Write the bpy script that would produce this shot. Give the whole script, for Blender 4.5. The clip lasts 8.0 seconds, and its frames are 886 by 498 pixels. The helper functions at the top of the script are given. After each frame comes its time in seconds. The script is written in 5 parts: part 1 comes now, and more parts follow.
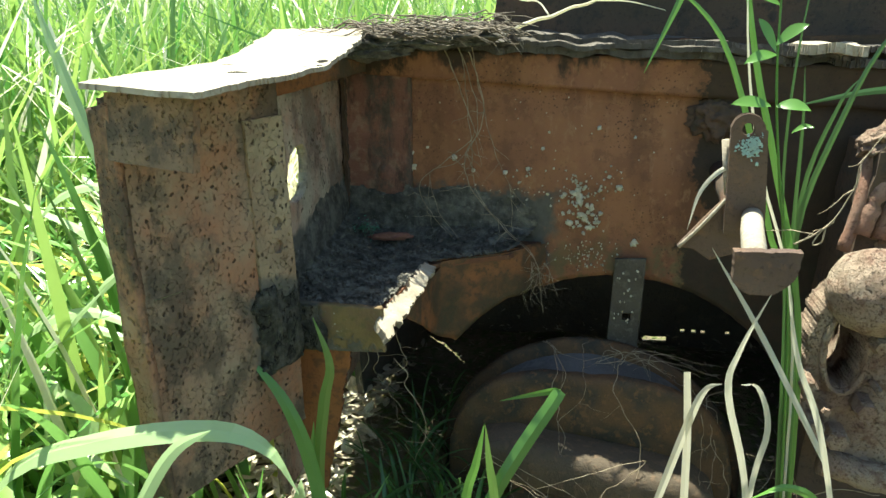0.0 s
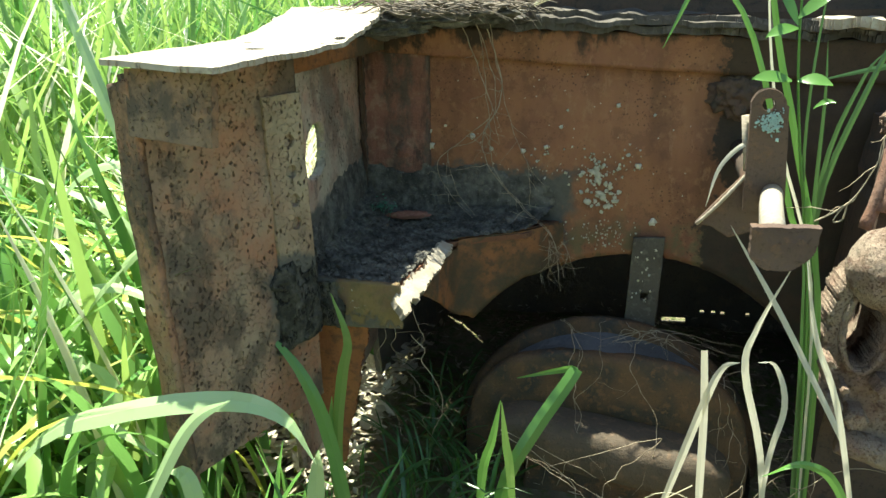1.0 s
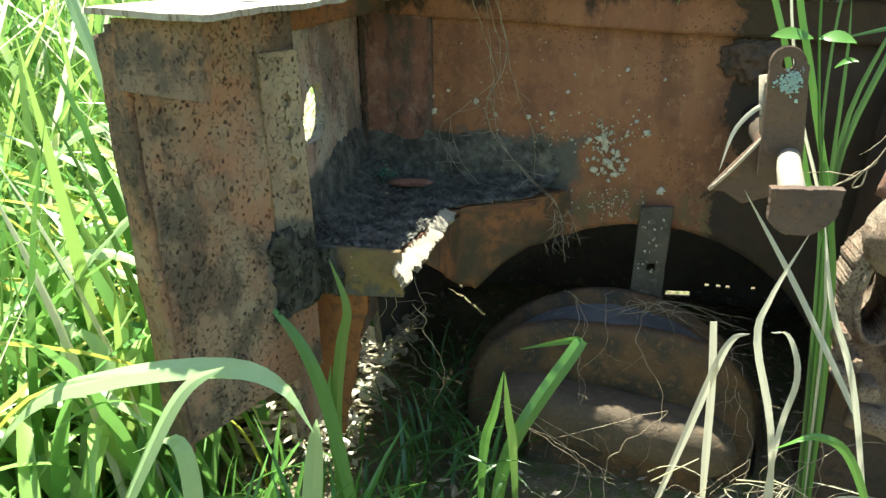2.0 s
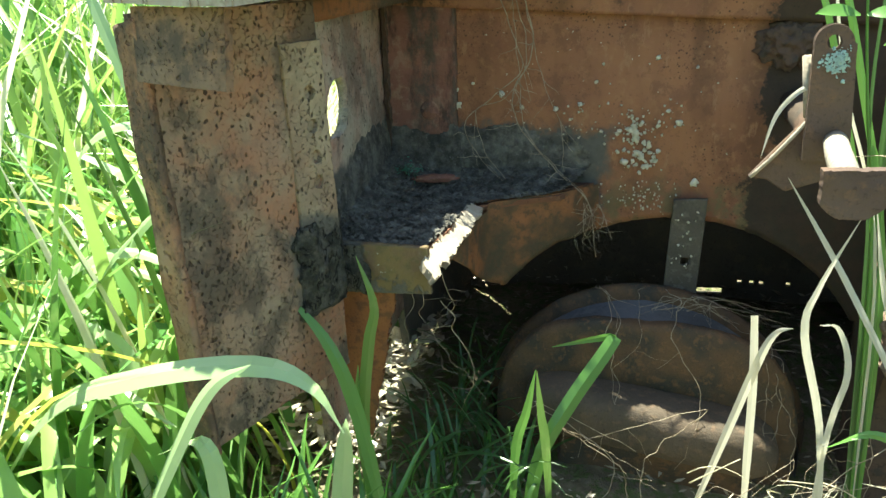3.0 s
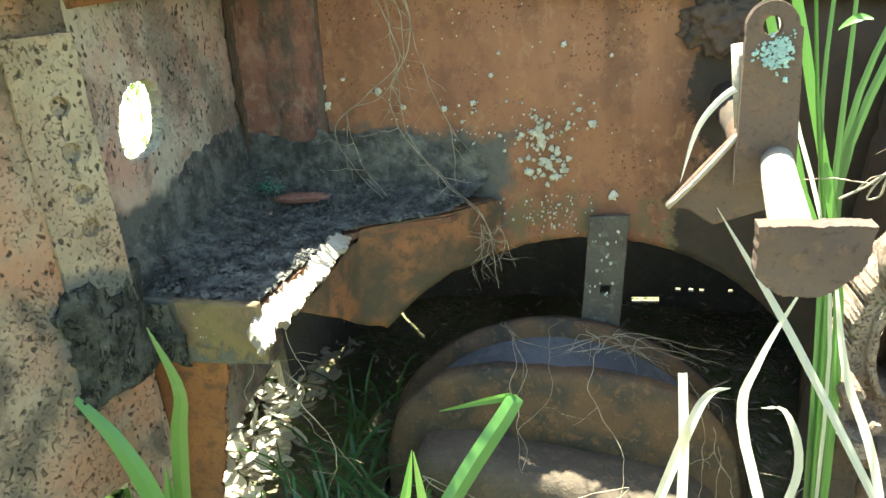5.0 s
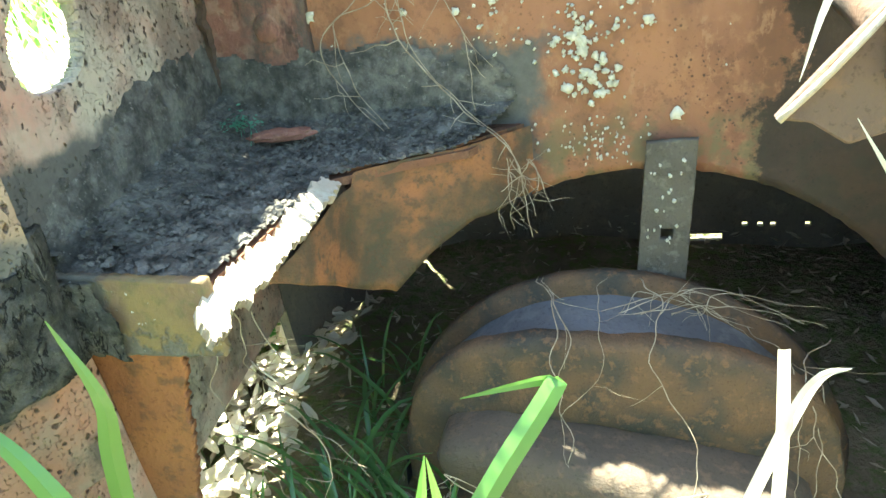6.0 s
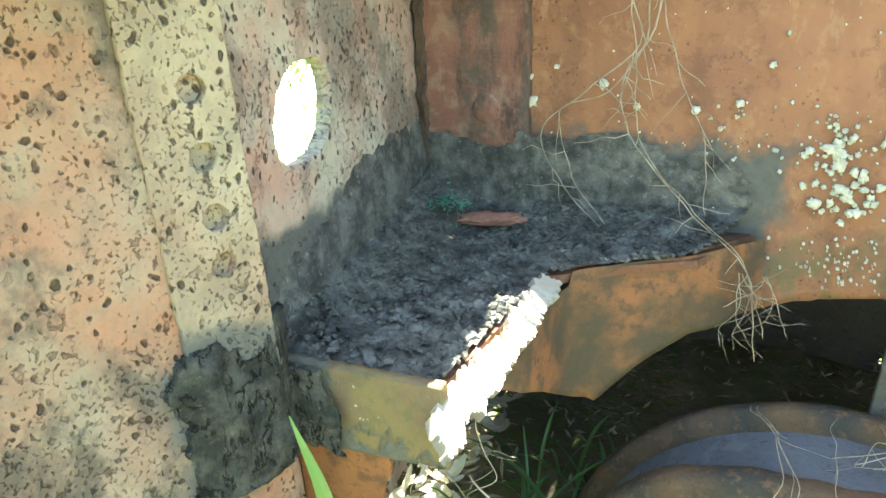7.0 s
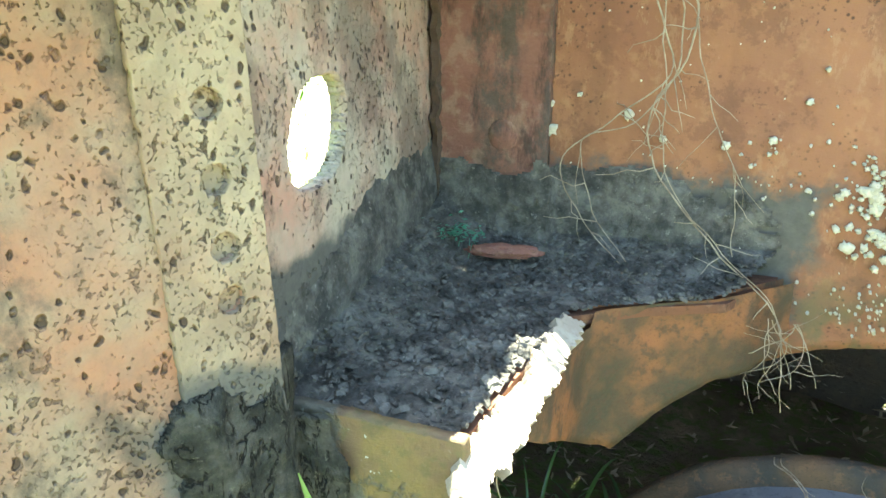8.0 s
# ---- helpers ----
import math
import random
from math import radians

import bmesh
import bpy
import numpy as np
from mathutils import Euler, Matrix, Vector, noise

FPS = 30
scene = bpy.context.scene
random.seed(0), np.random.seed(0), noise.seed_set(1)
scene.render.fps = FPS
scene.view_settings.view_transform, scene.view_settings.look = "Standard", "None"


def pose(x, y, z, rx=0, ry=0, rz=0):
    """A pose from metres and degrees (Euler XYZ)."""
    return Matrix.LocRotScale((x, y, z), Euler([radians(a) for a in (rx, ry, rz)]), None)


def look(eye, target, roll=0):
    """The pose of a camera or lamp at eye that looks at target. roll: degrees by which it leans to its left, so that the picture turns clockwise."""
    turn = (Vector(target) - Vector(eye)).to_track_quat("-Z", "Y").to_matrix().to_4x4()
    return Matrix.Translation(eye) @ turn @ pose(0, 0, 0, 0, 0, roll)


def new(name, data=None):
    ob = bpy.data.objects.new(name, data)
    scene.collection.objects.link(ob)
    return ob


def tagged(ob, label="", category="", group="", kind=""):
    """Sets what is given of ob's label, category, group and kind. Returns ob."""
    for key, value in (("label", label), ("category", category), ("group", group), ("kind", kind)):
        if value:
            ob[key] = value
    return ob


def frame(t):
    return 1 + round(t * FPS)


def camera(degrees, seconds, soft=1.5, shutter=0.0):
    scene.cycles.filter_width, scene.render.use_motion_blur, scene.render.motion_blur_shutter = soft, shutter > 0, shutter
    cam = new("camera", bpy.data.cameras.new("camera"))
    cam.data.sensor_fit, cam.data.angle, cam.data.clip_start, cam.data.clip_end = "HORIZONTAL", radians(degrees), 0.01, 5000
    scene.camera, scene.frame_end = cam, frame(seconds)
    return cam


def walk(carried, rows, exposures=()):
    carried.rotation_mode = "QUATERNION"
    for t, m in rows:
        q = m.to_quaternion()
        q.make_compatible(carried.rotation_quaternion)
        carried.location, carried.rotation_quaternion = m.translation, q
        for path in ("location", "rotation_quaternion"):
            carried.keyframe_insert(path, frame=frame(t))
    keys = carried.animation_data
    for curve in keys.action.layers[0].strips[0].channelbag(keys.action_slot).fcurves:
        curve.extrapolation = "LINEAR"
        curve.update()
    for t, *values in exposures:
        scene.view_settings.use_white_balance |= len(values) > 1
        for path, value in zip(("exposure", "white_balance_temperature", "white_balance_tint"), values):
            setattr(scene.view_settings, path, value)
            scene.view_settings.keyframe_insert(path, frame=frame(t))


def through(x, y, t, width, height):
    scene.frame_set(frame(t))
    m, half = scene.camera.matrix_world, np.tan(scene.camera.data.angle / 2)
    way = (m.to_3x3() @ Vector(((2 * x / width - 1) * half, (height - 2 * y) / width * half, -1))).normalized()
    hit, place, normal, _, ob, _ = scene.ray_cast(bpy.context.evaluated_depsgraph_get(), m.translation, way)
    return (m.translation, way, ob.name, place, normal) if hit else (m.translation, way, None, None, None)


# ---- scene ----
cam = camera(64.0, 8.0)
PATH = [
    (0, (0.401, -0.035, 1.046), (-0.031, 1.82, 0.437), -1.4),
    (1, (0.409, -0.042, 1.037), (-0.076, 1.785, 0.384), -1.8),
    (1.5, (0.407, -0.03, 1.024), (-0.053, 1.78, 0.307), -1.1),
    (3, (0.372, 0.015, 0.977), (-0.165, 1.808, 0.274), -2.9),
    (3.5, (0.411, 0.017, 0.985), (-0.026, 1.834, 0.274), -5.0),
    (4, (0.421, 0.045, 1.015), (0.043, 1.932, 0.471), -3.3),
    (4.5, (0.43, 0.158, 1.012), (0.022, 2.043, 0.483), -1.2),
    (5, (0.451, 0.367, 0.955), (0.031, 2.168, 0.195), -3.5),
    (5.2, (0.452, 0.431, 0.934), (0.022, 2.186, 0.076), -4.4),
    (6.3, (0.383, 0.652, 0.852), (-0.167, 2.344, -0.062), -7.6),
    (6.5, (0.308, 0.659, 0.868), (-0.258, 2.392, 0.045), -6.2),
    (7, (0.252, 0.648, 0.898), (-0.54, 2.326, 0.154), -3.9),
    (7.5, (0.204, 0.649, 0.898), (-0.645, 2.303, 0.161), -1.5),
    (8, (0.189, 0.687, 0.892), (-0.562, 2.407, 0.201), -1.3),
]
EXPOSURES = [(t, stops, 6650, -5) for t, stops in ((0, 1.6), (1.5, 1.75), (3.0, 2.0), (3.5, 2.0), (4.0, 2.3), (4.5, 2.5), (5.2, 3.1), (6.3, 3.75), (7.0, 3.8), (8, 3.8))]
walk(cam, [(t, look(eye, target, roll)) for t, eye, target, roll in PATH], EXPOSURES)

# ---- world, sun ----
SUN_DIR = Vector((-0.19, 0.25, 1.0)).normalized()
elev = math.asin(SUN_DIR.z)
azim = math.atan2(SUN_DIR.x, SUN_DIR.y)
world = bpy.data.worlds.new("sky")
scene.world = world
world.use_nodes = True
wn = world.node_tree
sky = wn.nodes.new("ShaderNodeTexSky")
sky.sky_type, sky.sun_disc = "NISHITA", False
sky.sun_elevation, sky.sun_rotation = elev, azim
wn.links.new(sky.outputs[0], wn.nodes["Background"].inputs[0])
wn.nodes["Background"].inputs[1].default_value = 0.085
sun = new("sun", bpy.data.lights.new("sun", "SUN"))
sun.data.energy, sun.data.angle, sun.data.color = 5.0, radians(0.53), (1.0, 0.95, 0.86)
sun.matrix_world = look(SUN_DIR * 20, (0, 0, 0))

GROUND = -0.10


# ---- node helpers ----
class Tree:
    """A small writer of node materials."""

    def __init__(self, name):
        self.mat = bpy.data.materials.new(name)
        self.mat.use_nodes = True
        self.t = self.mat.node_tree
        self.t.nodes.clear()
        self.out = self.t.nodes.new("ShaderNodeOutputMaterial")
        self.bsdf = self.t.nodes.new("ShaderNodeBsdfPrincipled")
        self.t.links.new(self.bsdf.outputs[0], self.out.inputs[0])
        co = self.t.nodes.new("ShaderNodeTexCoord")
        self.co = co.outputs["Object"]

    def put(self, socket, v):
        if hasattr(v, "is_output"):
            self.t.links.new(v, socket)
        else:
            socket.default_value = v

    def math(self, op, a, b=0.0, clamp=False):
        n = self.t.nodes.new("ShaderNodeMath")
        n.operation, n.use_clamp = op, clamp
        self.put(n.inputs[0], a), self.put(n.inputs[1], b)
        return n.outputs[0]

    def noise(self, scale, detail=4.0, rough=0.55, stretch=None, co=None, distort=0.0):
        n = self.t.nodes.new("ShaderNodeTexNoise")
        n.inputs["Scale"].default_value = scale
        n.inputs["Detail"].default_value = detail
        n.inputs["Roughness"].default_value = rough
        n.inputs["Distortion"].default_value = distort
        self.t.links.new(self.mapped(stretch, co), n.inputs["Vector"])
        return n.outputs["Fac"]

    def voronoi(self, scale, feature="F1", stretch=None, co=None, rand=1.0):
        n = self.t.nodes.new("ShaderNodeTexVoronoi")
        n.feature = feature
        n.inputs["Scale"].default_value = scale
        n.inputs["Randomness"].default_value = rand
        self.t.links.new(self.mapped(stretch, co), n.inputs["Vector"])
        return n.outputs["Distance"]

    def mapped(self, stretch, co=None):
        co = co or self.co
        if not stretch:
            return co
        m = self.t.nodes.new("ShaderNodeMapping")
        m.inputs["Scale"].default_value = stretch
        self.t.links.new(co, m.inputs["Vector"])
        return m.outputs[0]

    def ramp(self, v, lo, hi):
        n = self.t.nodes.new("ShaderNodeMapRange")
        n.interpolation_type = "SMOOTHSTEP"
        n.inputs["From Min"].default_value, n.inputs["From Max"].default_value = lo, hi
        self.put(n.inputs["Value"], v)
        return n.outputs["Result"]

    def mix(self, f, a, b):
        n = self.t.nodes.new("ShaderNodeMix")
        n.data_type = "RGBA"
        self.put(n.inputs[0], f)
        for sock, v in ((n.inputs[6], a), (n.inputs[7], b)):
            self.put(sock, (*v, 1) if isinstance(v, tuple) else v)
        return n.outputs[2]

    def axis(self, i, co=None):
        n = self.t.nodes.new("ShaderNodeSeparateXYZ")
        self.t.links.new(co or self.co, n.inputs[0])
        return n.outputs[i]

    def bump(self, height, strength=0.5, dist=0.004):
        n = self.t.nodes.new("ShaderNodeBump")
        n.inputs["Strength"].default_value, n.inputs["Distance"].default_value = strength, dist
        self.put(n.inputs["Height"], height)
        self.t.links.new(n.outputs[0], self.bsdf.inputs["Normal"])

    def done(self, colour, rough=0.85, metal=0.0, spec=0.3):
        self.put(self.bsdf.inputs["Base Color"], (*colour, 1) if isinstance(colour, tuple) else colour)
        self.put(self.bsdf.inputs["Roughness"], rough)
        self.put(self.bsdf.inputs["Metallic"], metal)
        self.bsdf.inputs["Specular IOR Level"].default_value = spec
        return self.mat


ORANGE, BROWN = (0.325, 0.148, 0.074), (0.13, 0.062, 0.034)


def wall_material():
    """Faded orange paint, rust streaks, soil stain above the ledge, black mould and moss."""
    k = Tree("orange_wall")
    big, fine, streak = k.noise(5, 5), k.noise(45, 5, 0.65), k.noise(9, 4, 0.5, (1.0, 1.0, 0.12))
    c = k.mix(k.ramp(big, 0.35, 0.7), ORANGE, (0.245, 0.108, 0.062))
    c = k.mix(k.math("MULTIPLY", k.ramp(streak, 0.46, 0.68), 0.75), c, BROWN)
    c = k.mix(k.math("MULTIPLY", k.ramp(fine, 0.52, 0.7), 0.5), c, (0.38, 0.19, 0.095))
    specks = k.math("MAXIMUM", k.ramp(k.voronoi(85), 0.24, 0.1), k.ramp(k.noise(170, 4, 0.6), 0.60, 0.68))
    c = k.mix(k.math("MULTIPLY", specks, k.math("MULTIPLY", k.ramp(k.noise(7), 0.44, 0.6), 0.85)), c, (0.05, 0.03, 0.02))
    c = k.mix(k.math("MULTIPLY", k.ramp(k.noise(20, 9, 0.78), 0.53, 0.57), 0.38), c, (0.15, 0.07, 0.04))
    c = k.mix(k.math("MULTIPLY", k.ramp(k.noise(26, 9, 0.78, (1, 1, 0.4)), 0.57, 0.61), 0.4), c, (0.40, 0.22, 0.12))
    x, z = k.axis(0), k.axis(2)
    # moss near the arch
    wob = k.math("MULTIPLY", k.math("SUBTRACT", k.noise(14, 5), 0.5), 0.16)
    arch = k.math("ADD", z, wob)
    moss = k.math("MULTIPLY", k.ramp(arch, 0.56, 0.47), k.ramp(k.noise(30, 5), 0.4, 0.6))
    c = k.mix(k.math("MULTIPLY", moss, 0.7), c, (0.13, 0.12, 0.06))
    # soil stain
    edge = k.math("ADD", k.math("MULTIPLY", k.math("SUBTRACT", k.noise(7, 7, 0.65), 0.5), 0.24), z)
    right = k.math("ADD", x, k.math("MULTIPLY", k.math("SUBTRACT", k.noise(8, 7, 0.65), 0.5), 0.22))
    soil = k.math("MULTIPLY", k.ramp(edge, 0.660, 0.63), k.ramp(right, 0.315, 0.275))
    soil = k.math("MULTIPLY", soil, k.ramp(edge, 0.44, 0.47))
    c = k.mix(soil, c, k.mix(k.noise(60, 6, 0.7), (0.052, 0.050, 0.045), (0.165, 0.153, 0.130)))
    # black mould at the top and the far end
    top = k.math("ADD", z, k.math("MULTIPLY", k.math("SUBTRACT", k.noise(11, 8, 0.7, (1, 1, 0.5)), 0.5), 0.26))
    end = k.math("ADD", x, k.math("MULTIPLY", k.math("SUBTRACT", k.noise(7, 9, 0.72), 0.5), 0.34))
    mould = k.math("MAXIMUM", k.ramp(top, 0.94, 0.975), k.ramp(end, 0.60, 0.625))
    c = k.mix(k.math("MULTIPLY", mould, 0.9), c, k.mix(k.noise(25), (0.018, 0.017, 0.014), (0.05, 0.04, 0.028)))
    k.bump(k.math("ADD", k.math("MULTIPLY", fine, 0.6), k.math("MULTIPLY", big, 0.8)), 0.6, 0.006)
    return k.done(c, 0.8)


def pitted_material(name, base, second, patch, soil_z=0.63, seed=0.0, pit=0.8, stain=0.88):
    """Old paint on pitted steel: pale mottling, orange patches, dark pits."""
    k = Tree(name)
    m = k.t.nodes.new("ShaderNodeMapping")
    m.inputs["Location"].default_value = (seed, seed * 2, seed * 3)
    k.t.links.new(k.co, m.inputs["Vector"])
    co = m.outputs[0]
    big, mid, fine = k.noise(5, 5, co=co), k.noise(18, 5, 0.6, co=co), k.noise(80, 4, 0.6, co=co)
    c = k.mix(k.ramp(big, 0.34, 0.62), base, second)
    c = k.mix(k.math("MULTIPLY", k.ramp(mid, 0.40, 0.72), 0.7), c, patch)
    c = k.mix(k.math("MULTIPLY", k.ramp(k.noise(6.0, 8, 0.72, (1, 1, 0.8), co=co), 0.47, 0.59), stain), c, (0.078, 0.064, 0.049))
    c = k.mix(k.math("MULTIPLY", k.ramp(k.noise(2.7, 8, 0.7, co=co), 0.50, 0.66), 0.5 * stain), c, (0.13, 0.085, 0.06))
    warp = k.t.nodes.new("ShaderNodeTexNoise")
    warp.inputs["Scale"].default_value = 60
    k.t.links.new(co, warp.inputs["Vector"])
    add = k.t.nodes.new("ShaderNodeVectorMath")
    add.operation = "MULTIPLY_ADD"
    add.inputs[1].default_value = (0.014, 0.014, 0.014)
    k.t.links.new(warp.outputs["Color"], add.inputs[0])
    k.t.links.new(co, add.inputs[2])
    wco = add.outputs[0]
    where = k.ramp(k.noise(8, 5, co=co), 0.40, 0.62)
    ragged = k.noise(120, 5, 0.62, (1, 1, 0.75), co=wco)
    pits = k.math("MULTIPLY", k.ramp(ragged, 0.59, 0.67), k.math("MULTIPLY", where, 0.8))
    uneven = k.math("MULTIPLY", k.math("SUBTRACT", k.noise(55, 4, 0.6, co=co), 0.5), 0.9)
    cells = k.math("MULTIPLY", k.ramp(k.math("ADD", k.voronoi(96, co=wco, stretch=(1, 1, 0.75)), uneven), 0.27, 0.08), k.ramp(k.noise(24, 4, co=co), 0.42, 0.50))
    small = k.math("MULTIPLY", k.ramp(k.noise(240, 4, 0.6, co=co), 0.58, 0.70), k.ramp(k.noise(16, 3, co=co), 0.35, 0.6))
    allp = k.math("MAXIMUM", k.math("MAXIMUM", pits, cells), k.math("MULTIPLY", small, 0.55))
    speck = k.noise(55, 5, 0.7, co=co)
    c = k.mix(k.math("MULTIPLY", k.ramp(speck, 0.45, 0.65), 0.35), c, tuple(0.62 * v for v in base))
    c = k.mix(k.math("MULTIPLY", allp, pit), c, k.mix(k.noise(35, 3, co=co), (0.030, 0.021, 0.015), (0.060, 0.036, 0.023)))
    z = k.axis(2)
    edge = k.math("ADD", z, k.math("MULTIPLY", k.math("SUBTRACT", k.noise(12, 6, co=co), 0.5), 0.12))
    if soil_z:
        y = k.axis(1)
        near = k.math("ADD", y, k.math("MULTIPLY", k.math("SUBTRACT", k.noise(15, 6, co=co), 0.5), 0.10))
        soil = k.math("MULTIPLY", k.ramp(edge, soil_z, soil_z - 0.025), k.ramp(near, 1.00, 1.03))
        soil = k.math("MULTIPLY", soil, k.ramp(edge, 0.42, 0.45))
        c = k.mix(soil, c, k.mix(k.noise(60, 6, 0.7), (0.052, 0.050, 0.045), (0.165, 0.153, 0.130)))
    h = k.math("SUBTRACT", k.math("ADD", k.math("MULTIPLY", fine, 0.25), k.math("MULTIPLY", mid, 0.4)), k.math("MULTIPLY", allp, 0.9))
    k.bump(h, 1.0, 0.0055)
    return k.done(c, 0.85)


def rust_material(name, a, b, c3, scale=1.0, metal=0.0, rough=0.85):
    k = Tree(name)
    big, mid, fine = k.noise(6 * scale, 5), k.noise(24 * scale, 6, 0.65), k.noise(110 * scale, 4, 0.6)
    c = k.mix(k.ramp(big, 0.35, 0.65), a, b)
    c = k.mix(k.math("MULTIPLY", k.ramp(mid, 0.5, 0.64), 0.8), c, c3)
    c = k.mix(k.math("MULTIPLY", k.ramp(fine, 0.55, 0.7), 0.5), c, tuple(v * 0.35 for v in a))
    k.bump(k.math("ADD", k.math("MULTIPLY", mid, 0.7), k.math("MULTIPLY", fine, 0.35)), 0.8, 0.006)
    return k.done(c, rough, metal)


def soil_material(name="dry_soil", lo=(0.062, 0.059, 0.052), hi=(0.205, 0.19, 0.162), crack=26, stretch=None, depth=0.25, relief=0.005):
    k = Tree(name)
    c = k.mix(k.ramp(k.noise(25, 6, 0.7), 0.35, 0.7), lo, hi)
    c = k.mix(k.math("MULTIPLY", k.ramp(k.noise(130, 4, 0.7), 0.6, 0.7), 0.5), c, tuple(1.7 * v for v in hi))
    ridge = k.math("ABSOLUTE", k.math("SUBTRACT", k.noise(crack, 5, 0.6, stretch, distort=0.6), 0.5))
    gap = k.math("MULTIPLY", k.ramp(ridge, 0.030, 0.004), k.ramp(k.noise(crack * 0.6, 3), 0.40, 0.55))
    c = k.mix(k.math("MULTIPLY", gap, depth), c, (0.015, 0.014, 0.013))
    k.bump(k.math("SUBTRACT", k.noise(70, 7, 0.75), k.math("MULTIPLY", gap, 0.7 * depth)), 1.0, relief)
    return k.done(c, 0.95, spec=0.15)


def ground_material():
    k = Tree("earth")
    c = k.mix(k.ramp(k.noise(3, 6, 0.7), 0.35, 0.7), (0.13, 0.105, 0.07), (0.30, 0.25, 0.17))
    c = k.mix(k.math("MULTIPLY", k.ramp(k.noise(30, 5, 0.7), 0.45, 0.6), 0.7), c, (0.10, 0.15, 0.04))
    k.bump(k.noise(40, 6, 0.7), 0.9, 0.02)
    return k.done(c, 0.95, spec=0.1)


def leaf_material(name, a, b, tip=(0.3, 0.28, 0.1), through=0.5):
    """Thin leaf: light passes through it; long veins."""
    k = Tree(name)
    info = k.t.nodes.new("ShaderNodeNewGeometry")
    r = info.outputs["Random Per Island"]
    c = k.mix(r, a, b)
    c = k.mix(k.math("MULTIPLY", k.ramp(k.noise(14, 4), 0.58, 0.78), 0.4), c, tip)
    k.bump(k.noise(160, 2, 0.5, (1, 1, 0.1)), 0.15, 0.002)
    mat = k.done(c, 0.32, spec=0.75)
    tr = k.t.nodes.new("ShaderNodeBsdfTranslucent")
    k.t.links.new(c, tr.inputs[0])
    mx = k.t.nodes.new("ShaderNodeMixShader")
    mx.inputs[0].default_value = through
    k.t.links.new(k.bsdf.outputs[0], mx.inputs[1])
    k.t.links.new(tr.outputs[0], mx.inputs[2])
    k.t.links.new(mx.outputs[0], k.out.inputs[0])
    return mat


def cast_material():
    """Heavily pitted, flaking cast iron."""
    k = Tree("cast_rust")
    c = k.mix(k.ramp(k.noise(9, 6, 0.6), 0.35, 0.65), (0.25, 0.165, 0.12), (0.34, 0.27, 0.205))
    c = k.mix(k.math("MULTIPLY", k.ramp(k.noise(38, 6, 0.7), 0.5, 0.62), 0.75), c, (0.16, 0.09, 0.065))
    holes = k.ramp(k.noise(240, 4, 0.6), 0.55, 0.68)
    c = k.mix(k.math("MULTIPLY", holes, 0.55), c, (0.09, 0.05, 0.035))
    k.bump(k.math("SUBTRACT", k.math("ADD", k.noise(30, 7, 0.7), k.math("MULTIPLY", k.noise(90, 5, 0.7), 0.5)), k.math("MULTIPLY", holes, 0.6)), 1.0, 0.011)
    return k.done(c, 0.9)


def column_material():
    k = Tree("red_primer")
    c = k.mix(k.ramp(k.noise(6, 5), 0.35, 0.65), (0.33, 0.155, 0.11), (0.25, 0.115, 0.08))
    c = k.mix(k.math("MULTIPLY", k.ramp(k.noise(40, 5), 0.5, 0.65), 0.5), c, (0.42, 0.28, 0.20))
    c = k.mix(k.math("MULTIPLY", k.ramp(k.noise(9, 8, 0.72, (1.4, 1.4, 0.5)), 0.47, 0.60), 0.8), c, (0.05, 0.040, 0.034))
    edge = k.math("ADD", k.axis(2), k.math("MULTIPLY", k.math("SUBTRACT", k.noise(14, 6, 0.65), 0.5), 0.12))
    across = k.math("ADD", k.axis(0), k.math("MULTIPLY", k.math("SUBTRACT", k.noise(16, 6, 0.65, (1, 1, 0.5)), 0.5), 0.11))
    run = k.ramp(k.math("ABSOLUTE", k.math("ADD", across, 0.142)), 0.046, 0.018)
    run = k.math("MAXIMUM", run, k.ramp(across, -0.088, -0.072))
    run = k.math("MULTIPLY", run, k.ramp(k.noise(20, 9, 0.78, (1, 1, 0.6)), 0.40, 0.58))
    c = k.mix(k.math("MULTIPLY", run, 0.85), c, k.mix(k.noise(60, 5, 0.7), (0.05, 0.042, 0.034), (0.17, 0.14, 0.11)))
    c = k.mix(k.ramp(edge, 0.605, 0.57), c, (0.045, 0.045, 0.042))
    c = k.mix(k.math("MULTIPLY", k.ramp(edge, 0.90, 0.98), 0.8), c, (0.03, 0.027, 0.022))
    k.bump(k.math("ADD", k.noise(34, 8, 0.75), k.math("MULTIPLY", k.noise(9, 4), 1.2)), 1.0, 0.010)
    return k.done(c, 0.85)


